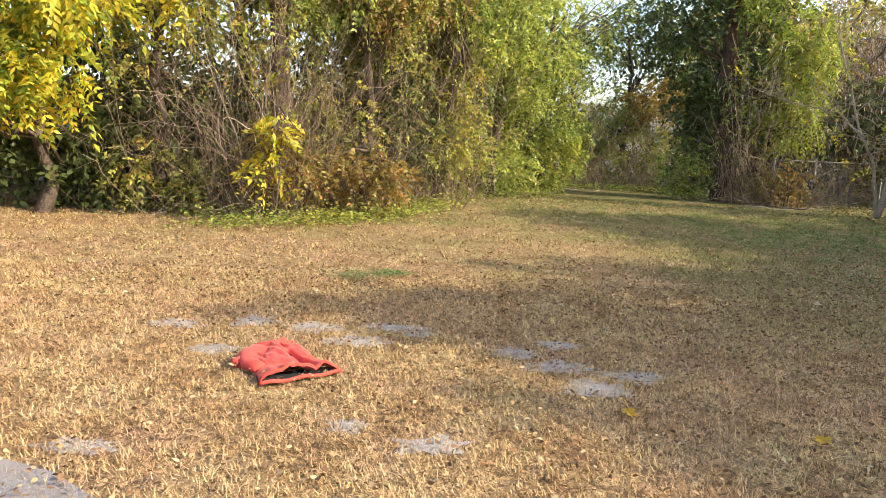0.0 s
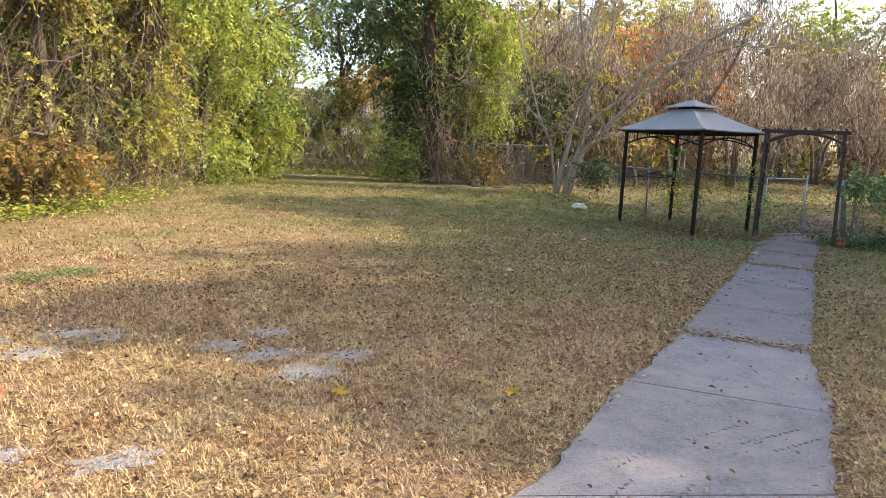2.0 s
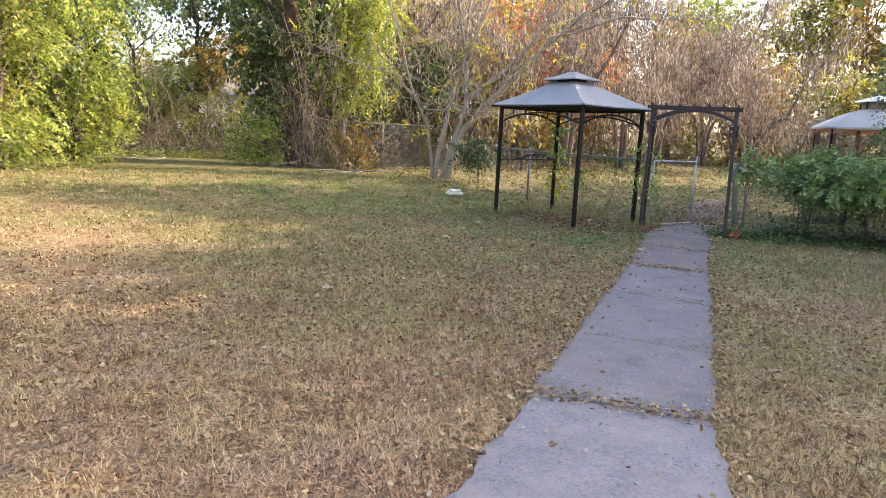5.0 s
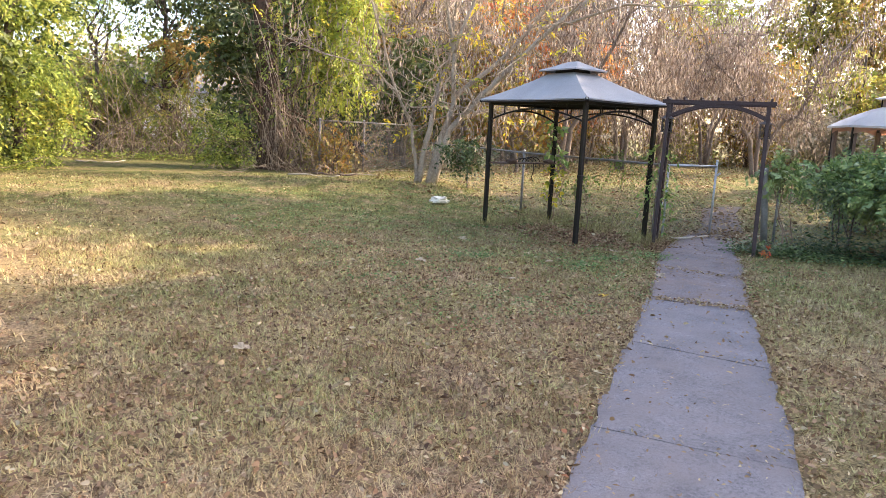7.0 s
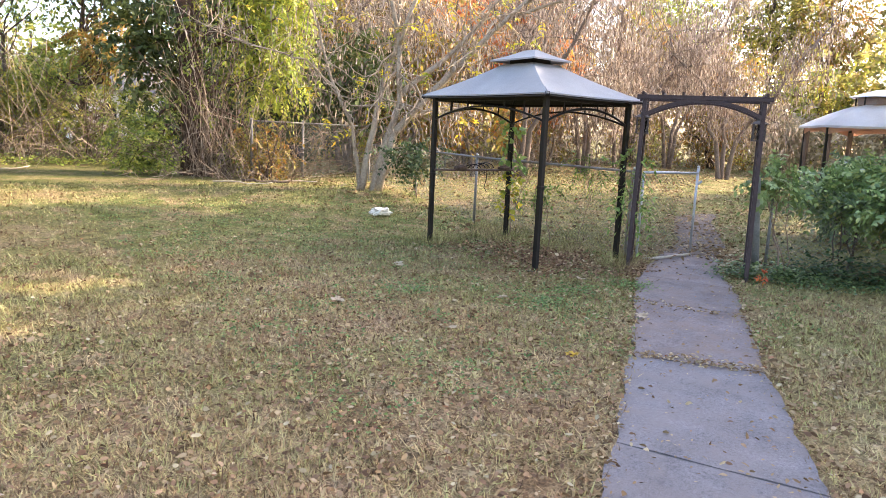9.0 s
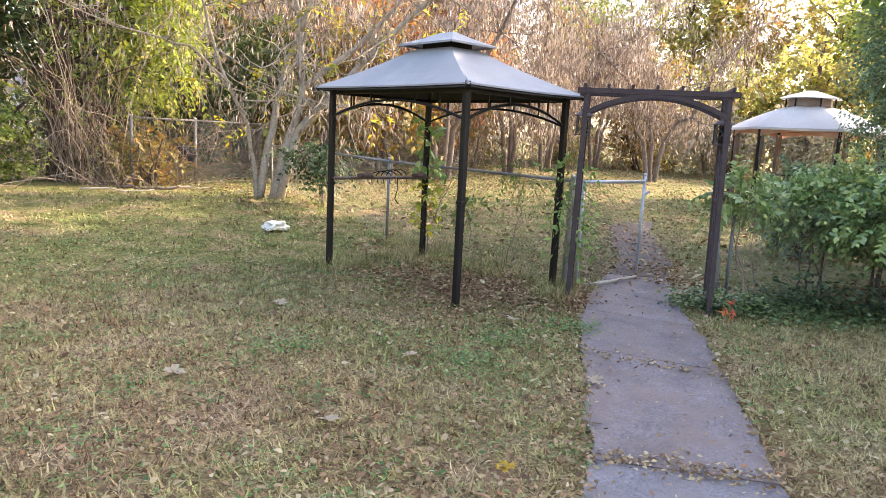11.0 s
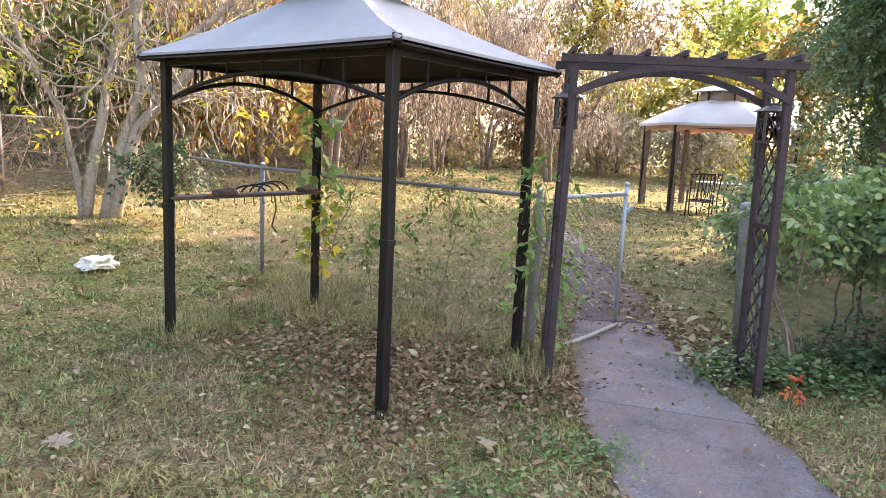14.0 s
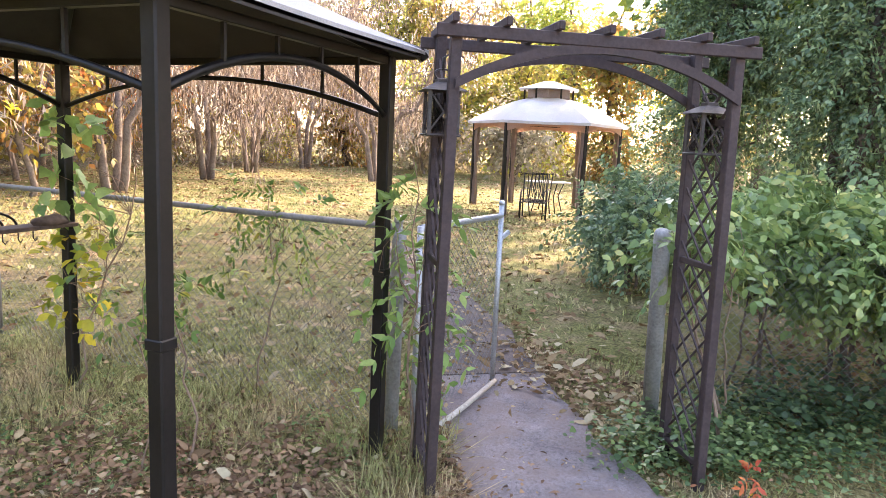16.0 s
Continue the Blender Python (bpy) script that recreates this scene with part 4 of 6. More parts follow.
# hedgerow: base, height, trunk, crowns, label; rear H_DEEP crowns imitate inner shade by colour
HEDGE = (
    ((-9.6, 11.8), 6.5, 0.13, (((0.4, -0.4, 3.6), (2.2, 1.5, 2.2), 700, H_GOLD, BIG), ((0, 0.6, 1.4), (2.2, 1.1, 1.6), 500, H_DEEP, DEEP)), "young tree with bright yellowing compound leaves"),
    ((-7.2, 12.3), 6.5, 0.12, (((0.2, -0.6, 3.9), (1.7, 1.5, 1.9), 900, H_GOLD, BIG), ((0.7, -1.2, 2.3), (0.9, 0.5, 0.7), 130, H_GOLD, BIG), ((-0.9, -0.9, 2.2), (0.8, 0.5, 0.8), 130, H_GOLD, BIG), ((0, 0.8, 1.4), (2.0, 0.8, 1.6), 500, H_DEEP, DEEP)), "tree with drooping yellow leaves over dark, shaded brush"),
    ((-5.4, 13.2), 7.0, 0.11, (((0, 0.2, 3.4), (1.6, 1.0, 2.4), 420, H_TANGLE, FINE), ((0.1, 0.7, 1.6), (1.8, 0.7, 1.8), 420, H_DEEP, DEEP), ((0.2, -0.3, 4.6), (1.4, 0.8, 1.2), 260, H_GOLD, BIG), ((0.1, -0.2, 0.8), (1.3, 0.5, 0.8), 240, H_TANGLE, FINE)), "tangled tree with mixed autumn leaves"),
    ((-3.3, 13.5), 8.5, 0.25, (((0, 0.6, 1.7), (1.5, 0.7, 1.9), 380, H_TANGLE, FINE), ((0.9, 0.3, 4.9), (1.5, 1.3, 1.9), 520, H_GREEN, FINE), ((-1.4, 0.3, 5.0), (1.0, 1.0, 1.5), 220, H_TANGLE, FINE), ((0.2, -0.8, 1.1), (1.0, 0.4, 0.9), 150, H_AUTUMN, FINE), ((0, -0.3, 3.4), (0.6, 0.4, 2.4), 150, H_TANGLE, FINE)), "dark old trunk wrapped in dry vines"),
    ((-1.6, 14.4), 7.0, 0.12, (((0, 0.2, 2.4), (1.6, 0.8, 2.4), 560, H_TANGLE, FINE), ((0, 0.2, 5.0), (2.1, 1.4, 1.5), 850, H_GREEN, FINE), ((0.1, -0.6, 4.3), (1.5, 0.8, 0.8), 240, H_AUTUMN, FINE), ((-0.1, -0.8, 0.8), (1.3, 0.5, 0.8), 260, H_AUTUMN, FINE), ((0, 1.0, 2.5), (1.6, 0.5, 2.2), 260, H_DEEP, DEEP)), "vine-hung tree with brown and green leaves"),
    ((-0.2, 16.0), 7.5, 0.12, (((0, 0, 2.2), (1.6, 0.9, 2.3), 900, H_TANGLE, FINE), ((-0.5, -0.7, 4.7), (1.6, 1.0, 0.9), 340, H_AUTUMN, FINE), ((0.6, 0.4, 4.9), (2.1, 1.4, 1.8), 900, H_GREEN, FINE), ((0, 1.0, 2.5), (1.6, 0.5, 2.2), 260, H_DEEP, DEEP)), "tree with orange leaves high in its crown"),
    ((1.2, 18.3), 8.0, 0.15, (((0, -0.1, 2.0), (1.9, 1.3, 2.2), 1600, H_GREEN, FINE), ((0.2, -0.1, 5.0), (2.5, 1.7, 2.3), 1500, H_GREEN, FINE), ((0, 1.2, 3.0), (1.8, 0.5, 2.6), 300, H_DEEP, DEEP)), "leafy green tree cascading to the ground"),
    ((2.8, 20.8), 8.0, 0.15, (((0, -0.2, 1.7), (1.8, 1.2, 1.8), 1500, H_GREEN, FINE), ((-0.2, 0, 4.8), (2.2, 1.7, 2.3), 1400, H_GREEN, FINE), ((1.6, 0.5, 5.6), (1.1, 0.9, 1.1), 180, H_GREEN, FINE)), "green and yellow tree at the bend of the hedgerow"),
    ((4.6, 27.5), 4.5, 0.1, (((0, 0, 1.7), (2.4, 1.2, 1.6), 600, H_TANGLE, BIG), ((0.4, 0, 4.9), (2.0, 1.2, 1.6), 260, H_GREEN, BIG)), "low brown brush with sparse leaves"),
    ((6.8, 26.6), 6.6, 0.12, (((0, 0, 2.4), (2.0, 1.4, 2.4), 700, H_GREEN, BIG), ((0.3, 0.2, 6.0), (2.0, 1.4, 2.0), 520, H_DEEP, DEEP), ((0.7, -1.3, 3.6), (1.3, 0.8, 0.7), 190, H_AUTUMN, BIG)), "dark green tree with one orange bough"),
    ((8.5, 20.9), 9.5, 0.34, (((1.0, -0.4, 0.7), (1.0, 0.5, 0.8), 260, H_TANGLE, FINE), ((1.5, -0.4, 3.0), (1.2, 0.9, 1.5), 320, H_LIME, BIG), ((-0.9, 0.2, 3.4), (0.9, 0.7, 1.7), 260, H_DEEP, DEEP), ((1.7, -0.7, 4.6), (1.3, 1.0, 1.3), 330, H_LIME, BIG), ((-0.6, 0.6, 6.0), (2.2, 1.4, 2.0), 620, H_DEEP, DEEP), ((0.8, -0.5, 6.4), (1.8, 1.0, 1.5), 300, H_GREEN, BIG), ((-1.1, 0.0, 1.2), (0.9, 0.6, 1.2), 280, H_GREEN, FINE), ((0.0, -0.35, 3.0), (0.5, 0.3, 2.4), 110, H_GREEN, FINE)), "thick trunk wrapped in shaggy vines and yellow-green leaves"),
)
for (x, y), h, rad, crowns, lab in HEDGE:
    tree("hedgerow_tree", (x, y, 0), h, rad, crowns, bark_m if rad < 0.3 else shaggy_bark_m, r, lab, group="hedgerow", limbs=10 if rad < 0.2 else 5, limb=0.3 if rad < 0.2 else 0.14, stray=0.06 if rad < 0.2 else 0.012)
tree("sapling", (-3.0, 12.3, 0), 1.9, 0.025, [((0, -0.1, 1.3), (0.36, 0.3, 0.7), 34, H_GOLD, BIG)], bark_m, r, "yellow-leaved sapling in front of the brush", group="hedgerow")
tree("shrub", (9.7, 19.6, 0), 1.6, 0.03, [((0, 0, 0.8), (0.9, 0.5, 0.8), 110, H_AUTUMN, FINE)], bark_m, r, "heap of dry vines and leaves on the fence", "shrub", "hedgerow", stems=3)

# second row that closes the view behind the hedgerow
# L_DARK crowns: the shade in the gaps is put into the leaf colour
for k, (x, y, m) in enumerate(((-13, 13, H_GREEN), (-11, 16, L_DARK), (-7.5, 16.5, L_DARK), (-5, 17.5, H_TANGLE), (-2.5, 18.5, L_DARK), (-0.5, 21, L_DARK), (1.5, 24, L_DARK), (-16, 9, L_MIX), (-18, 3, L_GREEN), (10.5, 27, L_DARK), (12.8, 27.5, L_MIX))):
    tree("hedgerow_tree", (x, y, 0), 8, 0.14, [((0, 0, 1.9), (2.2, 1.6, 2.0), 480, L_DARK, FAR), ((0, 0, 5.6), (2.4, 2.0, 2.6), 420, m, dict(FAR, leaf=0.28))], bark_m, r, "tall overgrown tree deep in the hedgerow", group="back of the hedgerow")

# woods beyond the far lawn
woods = ((14, 31, H_WOODS, 9), (17, 30.5, H_AUTUMN, 8), (20, 33, H_WOODS, 10), (22.5, 31.5, H_AUTUMN, 8), (26, 35, H_WOODS, 10), (28, 31, H_AUTUMN, 8), (31, 34, H_WOODS, 10), (34, 30, H_AUTUMN, 9), (36.5, 26.5, H_AUTUMN, 7), (38, 22.5, H_TANGLE, 6), (38.5, 18.5, H_WOODS, 7), (40, 14.5, H_AUTUMN, 8), (43, 10, H_WOODS, 8), (13, 37, H_WOODS, 11), (6, 40, H_TANGLE, 5), (-2, 36, H_GREEN, 10), (34, 41, H_GOLD, 14), (24, 42, H_WOODS, 13), (43, 35, H_LIME, 14), (29, 41, H_AUTUMN, 13), (18, 41, H_WOODS, 13), (50, 28, H_AUTUMN, 15), (54, 21, H_LIME, 13), (57, 14, H_GOLD, 13), (58, 6, H_WOODS, 16), (47, 31, H_WOODS, 15), (56, 25, H_WOODS, 16), (60, 10, H_GREEN, 16), (38, 46, H_WOODS, 15))
for k, (x, y, m, h) in enumerate(woods):
    tree("woodland_tree", (x, y, 0), h, 0.2, [((0, 0, h * 0.6), (3.3 if h < 12 else 4.6, 2.8 if h < 12 else 4.0, h * 0.42), 560 if h < 12 else 1100, m, dict(FAR, leaf=0.3, width=0.16, lumps=38, lump_size=0.26)), ((0, 0, 1.5), (2.8, 2.0, 1.8), 260, (H_BEIGE, H_TANGLE, H_AUTUMN)[k % 3], dict(FAR, leaf=0.26, width=0.12))], bark_m, r, "autumn woodland tree beyond the far lawn", group="woods")
for k in range(9):
    a = 2.7 + k * 0.32
    x, y = 8 + 60 * math.cos(a), 8 + 55 * math.sin(a)
    tree("woodland_tree", (x, y, 0), 9, 0.2, [((0, 0, 5.0), (5.0, 5.0, 4.2), 500, L_GREEN if k % 2 else L_MIX, dict(FAR, leaf=0.4, width=0.24))], bark_m, r, "tall tree at the edge of the property", group="woods")

# trees that shade the lawn from the sunny side
for x, y, h, rx, ry in ((17.8, -0.5, 10.5, 2.4, 1.5), (16.2, 2.4, 11.0, 2.6, 1.8), (17.4, 5.0, 10.8, 2.4, 1.5), (19.8, 9.3, 11.5, 2.3, 1.75), (18.6, 6.8, 8.8, 1.5, 1.1)):
    high = [((0.5, 1.0, 9.3), (2.0, 1.3, 2.2), 700, L_GREEN, dict(FAR, leaf=0.26, width=0.14))] if h > 11.2 else []
    tree("shade_tree", (x, y, 0), h, 0.22, [((0, 0, h * 0.63), (rx, ry, h * 0.34), 1900, L_GREEN, dict(FAR, leaf=0.26, width=0.14, lumps=34))] + high, bark_m, np.random.default_rng(int(10 * x)), "tall leafy tree shading the lawn", group="shade trees")

tree("woodland_tree", (29.5, 10.4, 0), 11.0, 0.2, [((0, 0, 8.8), (2.8, 2.5, 2.6), 620, H_LIME, dict(FAR, leaf=0.24, width=0.12, lump_size=0.24))], bark_m, r, "tall yellow-leaved tree beyond the hexagonal gazebo", group="woods")

# Tree added only to cast shade on the lawn left of the small gazebo
tree("woodland_tree", (31.0, 8.4, 0), 15.0, 0.26, [((0, 0, 12.5), (2.7, 2.1, 2.8), 520, H_WOODS, dict(FAR, leaf=0.24, width=0.12, lump_size=0.24))], bark_m, r, "very tall tree added beyond the evergreens to shade the lawn", group="woods")

# evergreen thicket and glossy bushes behind the fence
EVER = dict(leaf=0.075, width=0.034, reach=0.55, pairs=7, droop=0.1, lumps=40, lump_size=0.3)
for x, y, rx, rz, c, lab in ((21.6, 7.6, 2.0, 3.2, 1800, "tall dark evergreen shrub beyond the bushes"), (18.4, 6.7, 1.5, 3.0, 1900, "tall dark evergreen shrub behind the fence"), (16.6, 4.9, 1.9, 3.2, 1300, "tall dark evergreen shrub behind the fence"), (16.7, 7.3, 1.25, 3.2, 2400, "tall dark evergreen shrub behind the glossy bush"), (15.4, 2.6, 1.9, 3.2, 800, "tall dark evergreen at the fence"), (18.4, 9.0, 1.25, 2.7, 2200, "tall dark evergreen shrub beyond the gate"), (24.5, 5.5, 2.4, 3.4, 900, "tall dark evergreen shrub beyond the bushes")):
    tree("evergreen_shrub", (x, y, 0), rz * 1.9, 0.1, [((0, 0, rz), (rx, rx, rz), c, L_EVER, EVER)], bark_m, r, lab, "shrub", "evergreens", stems=3)
BUSH = dict(fine=True, leaf=0.068, width=0.043, reach=0.28, pairs=5, droop=0.12, lumps=34, floor=0.55, lump_size=0.26, shell=0.3)
for x, y, rx, ry, c, lab in ((13.2, 7.6, 1.05, 0.95, 2500, "glossy green bush leaning over the fence"), (14.1, 6.2, 1.1, 1.1, 2300, "glossy green bush leaning over the fence"), (14.9, 4.4, 1.0, 1.1, 400, "glossy green bush at the fence")):
    tree("bush", (x, y, 0), 1.2, 0.03, [((0, 0, 0.95), (rx, ry, 0.36), c, L_BUSH, BUSH)], bark_m, r, lab, "bush", "bushes", stems=5, limbs=8, limb=0.3)
tree("bush", (15.8, 9.65, 0), 1.2, 0.025, [((0, 0, 0.75), (1.0, 0.7, 0.55), 800, L_EVER, dict(leaf=0.07, width=0.036, reach=0.35, pairs=6, droop=0.15, lumps=30, lump_size=0.3, floor=0.12))], bark_m, r, "low small-leaved bush reaching towards the gate", "bush", "bushes", stems=4, limbs=8, limb=0.3)
tree("bush", (12.75, 8.35, 0), 1.1, 0.016, [((-0.1, 0, 1.0), (0.8, 0.5, 0.28), 330, L_BUSH, dict(BUSH, lumps=16, floor=0.7))], bark_m, r, "loose leafy branches reaching over the fence", "bush", "bushes", stems=4, limbs=8, limb=0.3)
tree("climbing_vine", (11.75, 8.5, 0), 1.2, 0.012, [((-0.02, 0.1, 1.12), (0.3, 0.26, 0.22), 80, L_BUSH, dict(BUSH, lumps=9))], vine_m, r, "green vine climbing over the leaning gate post", "vine", stems=3)


def ivy(name, pts, spread, count, label, mat=L_BUSH, leaf=0.06, lift=0.1):
    """Creeping leaves over the ground along a line."""
    p = np.array(pts, float)
    s = r.uniform(0, len(p) - 1, count)
    k = np.minimum(s.astype(int), len(p) - 2)
    q = p[k] + (p[k + 1] - p[k]) * (s - k)[:, None] + r.normal(0, spread, (count, 2))
    z = np.abs(r.normal(0, lift, count)) + 0.03
    a = r.uniform(0, 6.28, count)
    v, f = leaves_at(np.column_stack([q, z]), np.column_stack([np.cos(a), np.sin(a), r.normal(-0.1, 0.2, count)]), leaf, leaf * 0.85, r, 0.35, True)
    v[:, 2] = np.maximum(v[:, 2], 0.012) + rise(v[:, 1])
    return tagged(new(name, raw_mesh(name, v, f, mat)), label, "ivy", kind="stuff")


ivy("ground_ivy", [(11.3, 8.75), (11.5, 8.5), (11.85, 8.25)], 0.16, 2300, "green ivy spreading over the path's edge", L_IVY, 0.04, 0.07)
ivy("ground_ivy", [(11.9, 8.3), (12.5, 7.7), (13.2, 6.5), (14.3, 4.5)], 0.2, 3600, "dark ivy along the foot of the fence", L_DARK, 0.05, 0.15)
ivy("ground_ivy", [(11.45, 8.25), (11.9, 7.8), (12.5, 7.0), (13.0, 6.1)], 0.2, 2400, "green ivy along the foot of the fence", L_IVY, 0.035, 0.04)
ivy("ground_ivy", [(-4, 11.3), (-2, 12.6), (-0.6, 14.5), (0.4, 17.3), (3.0, 20.0)], 0.35, 5500, "green weeds along the foot of the hedgerow", H_GREEN, 0.065, 0.13)
ivy("ground_ivy", [(4, 24.5), (7.0, 24.5), (9.4, 21.3)], 0.5, 1800, "green weeds at the back of the lawn", H_GREEN, 0.08, 0.1)

# the pale, many-stemmed tree by the fence with dry seed pods
t = holder("pod_tree", pose(10.99, 16.94, 0.2), "pale many-stemmed tree hung with dry seed pods", "tree")
STEMS = (
    (((0.0, 0.0, -0.03), (0.18, -0.1, 0.9), (0.45, -0.25, 1.85), (0.42, -0.2, 3.0), (0.22, -0.1, 4.2), (0.1, 0.1, 5.8)), 0.085),
    (((0.42, -0.2, 3.0), (0.78, -0.43, 4.2), (1.2, -0.4, 5.6)), 0.05),
    (((-0.22, 0.1, -0.03), (-0.06, 0.05, 1.0), (0.16, 0.0, 2.05), (0.5, 0.1, 2.9), (0.75, 0.3, 4.4), (1.3, 0.6, 5.8)), 0.075),
    (((0.1, -0.06, -0.03), (0.37, -0.22, 1.25), (1.0, -0.6, 2.1), (1.62, -0.95, 2.86), (2.46, -1.37, 3.8), (3.3, -1.8, 4.5), (4.4, -2.3, 5.2)), 0.09),
    (((0.44, -0.25, 2.0), (1.1, -0.5, 2.6), (1.8, -0.8, 3.35), (2.5, -1.1, 4.3), (3.1, -1.2, 5.4)), 0.06),
    (((2.47, -1.37, 3.7), (3.75, -2.1, 4.25), (4.72, -2.6, 4.25), (5.8, -3.2, 4.4)), 0.035),
    (((0.32, -0.18, 1.16), (0.72, -0.3, 1.57), (1.14, -0.4, 1.77), (2.3, -0.6, 1.9)), 0.045),
    (((-0.27, 0.12, -0.03), (-0.3, 0.16, 0.7), (-0.4, 0.2, 1.35), (-0.86, 0.48, 2.6), (-1.24, 0.69, 4.0), (-1.5, 0.8, 5.2)), 0.045),
    (((-0.62, 0.34, 2.0), (-1.3, 0.5, 2.6), (-2.2, 0.6, 2.75), (-3.2, 0.5, 3.0)), 0.025),
)
tips = []
for knots, rad in STEMS:
    p = np.concatenate([wander(a, b, 4, 0.035, r)[:-1] for a, b in zip(knots, knots[1:])] + [np.array(knots[-1:])])
    part("stem", tube(p, rad * np.linspace(1.05, 0.3, len(p)), 8), pale_bark_m, t)
    for k in range(5, len(p), 1):
        for _ in range(3 if p[k][2] > 1.6 else 0):
            e = p[k] + unit(r.normal(0, 1, 3) + np.array([0.1, -0.1, 0.25])) * r.uniform(0.5, 1.7)
            tips.append((p[k], e, min(0.02, rad * 0.3)))
bm = bmesh.new()
ends = []
for a, e, rad in tips:
    q = wander(a, e, 5, 0.16, r)
    tube(q, rad * np.linspace(1, 0.25, 6), 5, bm, False)
    ends += list(q[2:])
tagged(part("branchwork", bm, pale_bark_m, t), kind="stuff")


def pods(centres, count, spread, length, seed):
    """Flat dry pods hanging in bunches."""
    q = np.random.default_rng(seed)
    c = np.asarray(centres)[q.integers(0, len(centres), count)] + q.normal(0, spread, (count, 3))
    way = unit(np.array([0, 0, -1.0]) + q.normal(0, 0.28, (count, 3)))
    return leaves_at(c, way, length, length * 0.16, q, 1.5)


v, f = pods(ends, 4200, 0.25, 0.17, 5)
tagged(part("pod_mass", raw_mesh("pod_mass", v, f, L_POD), L_POD, t, "bunches of dry tan seed pods"), kind="stuff")
keep = np.array(ends)[r.integers(0, len(ends), 130)]
v, f = sprays(keep, r.normal(0, 1, (130, 3)), 0.4, 5, 0.12, 0.05, r)
part("crown", raw_mesh("crown", v, f, L_YELLOW), L_YELLOW, t)


def pod_tree(x, y, h, spread, count, seed, label):
    """A leafless spreading tree full of pods."""
    q = np.random.default_rng(seed)
    t = holder("pod_tree", pose(x, y, 0), label, "tree", "pod trees")
    bm, bm2, ends = bmesh.new(), bmesh.new(), []
    for s in range(3):
        a = s * 2.1 + q.uniform(0, 0.8)
        mid = (0.35 * math.cos(a), 0.35 * math.sin(a), h * 0.22)
        top = (spread * 0.8 * math.cos(a), spread * 0.8 * math.sin(a), h * q.uniform(0.62, 0.95))
        p = np.concatenate([wander((0.12 * math.cos(a), 0.12 * math.sin(a), -0.03), mid, 3, 0.05, q), wander(mid, top, 8, 0.5, q)[1:]])
        tube(p, 0.1 * np.linspace(1, 0.25, 12), 7, bm)
        for k in range(5, 12):
            for _ in range(8):
                e = p[k] + unit(q.normal(0, 1, 3) + np.array([0, 0, 0.1])) * q.uniform(0.8, 2.0)
                w = wander(p[k], e, 4, 0.25, q)
                w[1:, 2] -= np.array([0, 0.03, 0.1, 0.25])
                tube(w, 0.02 * np.linspace(1, 0.3, 5), 4, bm2, False)
                ends += list(w[1:])
    part("trunk", bm, grey_bark_m, t)
    tagged(part("branchwork", bm2, grey_bark_m, t), kind="stuff")
    v, f = pods(ends, count, 0.32, 0.22, seed)
    tagged(part("pod_mass", raw_mesh("pod_mass", v, f, L_POD), L_POD, t), kind="stuff")


for k, (x, y, h, s, c) in enumerate(((18.0, 20.5, 7.6, 4.0, 9500), (22.8, 22.5, 8.6, 4.6, 11500), (20.5, 26.5, 9.0, 4.2, 8500), (27.0, 24.5, 9.0, 4.6, 10500), (14.5, 25.5, 8.4, 3.8, 7500), (31.5, 25.5, 9.0, 4.2, 8000), (27.0, 19.5, 7.4, 3.8, 7000))):
    pod_tree(x, y, h, s, c, 40 + k, "bare spreading tree full of tan seed pods")

for x, y, h, m, c, lab in ((15.2, 22.0, 5.2, H_AUTUMN, 330, "small orange-leaved tree behind the fence"), (18.3, 24.0, 7.0, H_RED, 520, "tree with orange leaves behind the fence"), (21.8, 24.4, 7.5, H_RED, 600, "tree with red and orange leaves behind the fence"), (24.5, 26.5, 6.0, H_AUTUMN, 400, "small orange-leaved tree beyond the far lawn"), (13.2, 22.3, 4.6, H_DEEP, 260, "small dark-leaved tree behind the fence"), (16.2, 20.6, 3.4, H_AUTUMN, 150, "small yellow-leaved tree behind the fence"), (33.5, 21.0, 3.6, H_BEIGE, 420, "pale brushy shrub behind the far gazebo"), (33.0, 17.0, 3.4, H_BEIGE, 420, "pale brushy shrub behind the far gazebo")):
    tree("autumn_tree", (x, y, 0), h, 0.07, [((0, 0, h * 0.6), (2.0, 1.8, h * 0.36), c, m, dict(FAR, leaf=0.2, width=0.11, lump_size=0.26))], grey_bark_m, r, lab, group="autumn trees")

# dry vine tangle in the hedgerow


def tangle(name, c0, c1, count, height, depth, rad, label, mat=vine_m):
    a, b = np.array(c0, float), np.array(c1, float)
    s = r.uniform(0, 1, count)[:, None]
    foot = np.column_stack([a + (b - a) * s + r.normal(0, depth, (count, 2)), np.zeros(count)])
    top = foot + np.column_stack([r.normal(0, 0.6, (count, 2)) * min(1, depth * 2.5), r.uniform(0.25, 1.0, count) * height])
    k = 12
    u = np.linspace(0, 1, k)[None, :, None]
    lines = foot[:, None] + (top - foot)[:, None] * u
    lines += np.cumsum(np.cumsum(r.normal(0, 0.075, (count, k, 3)), 1) + r.normal(0, 0.11, (count, k, 3)), 1) * min(0.9, depth * 2.5)
    lines[:, 0] = foot
    lines[:, -3:, 2] -= np.array([0.0, 0.25, 0.8]) * r.uniform(0, 1, count)[:, None]
    lines[..., 2] = np.maximum(lines[..., 2], 0.0)
    v, f = threads(lines, rad * r.uniform(0.5, 1.5, count))
    return tagged(new(name, raw_mesh(name, v, f, mat)), label, "vines", kind="stuff")


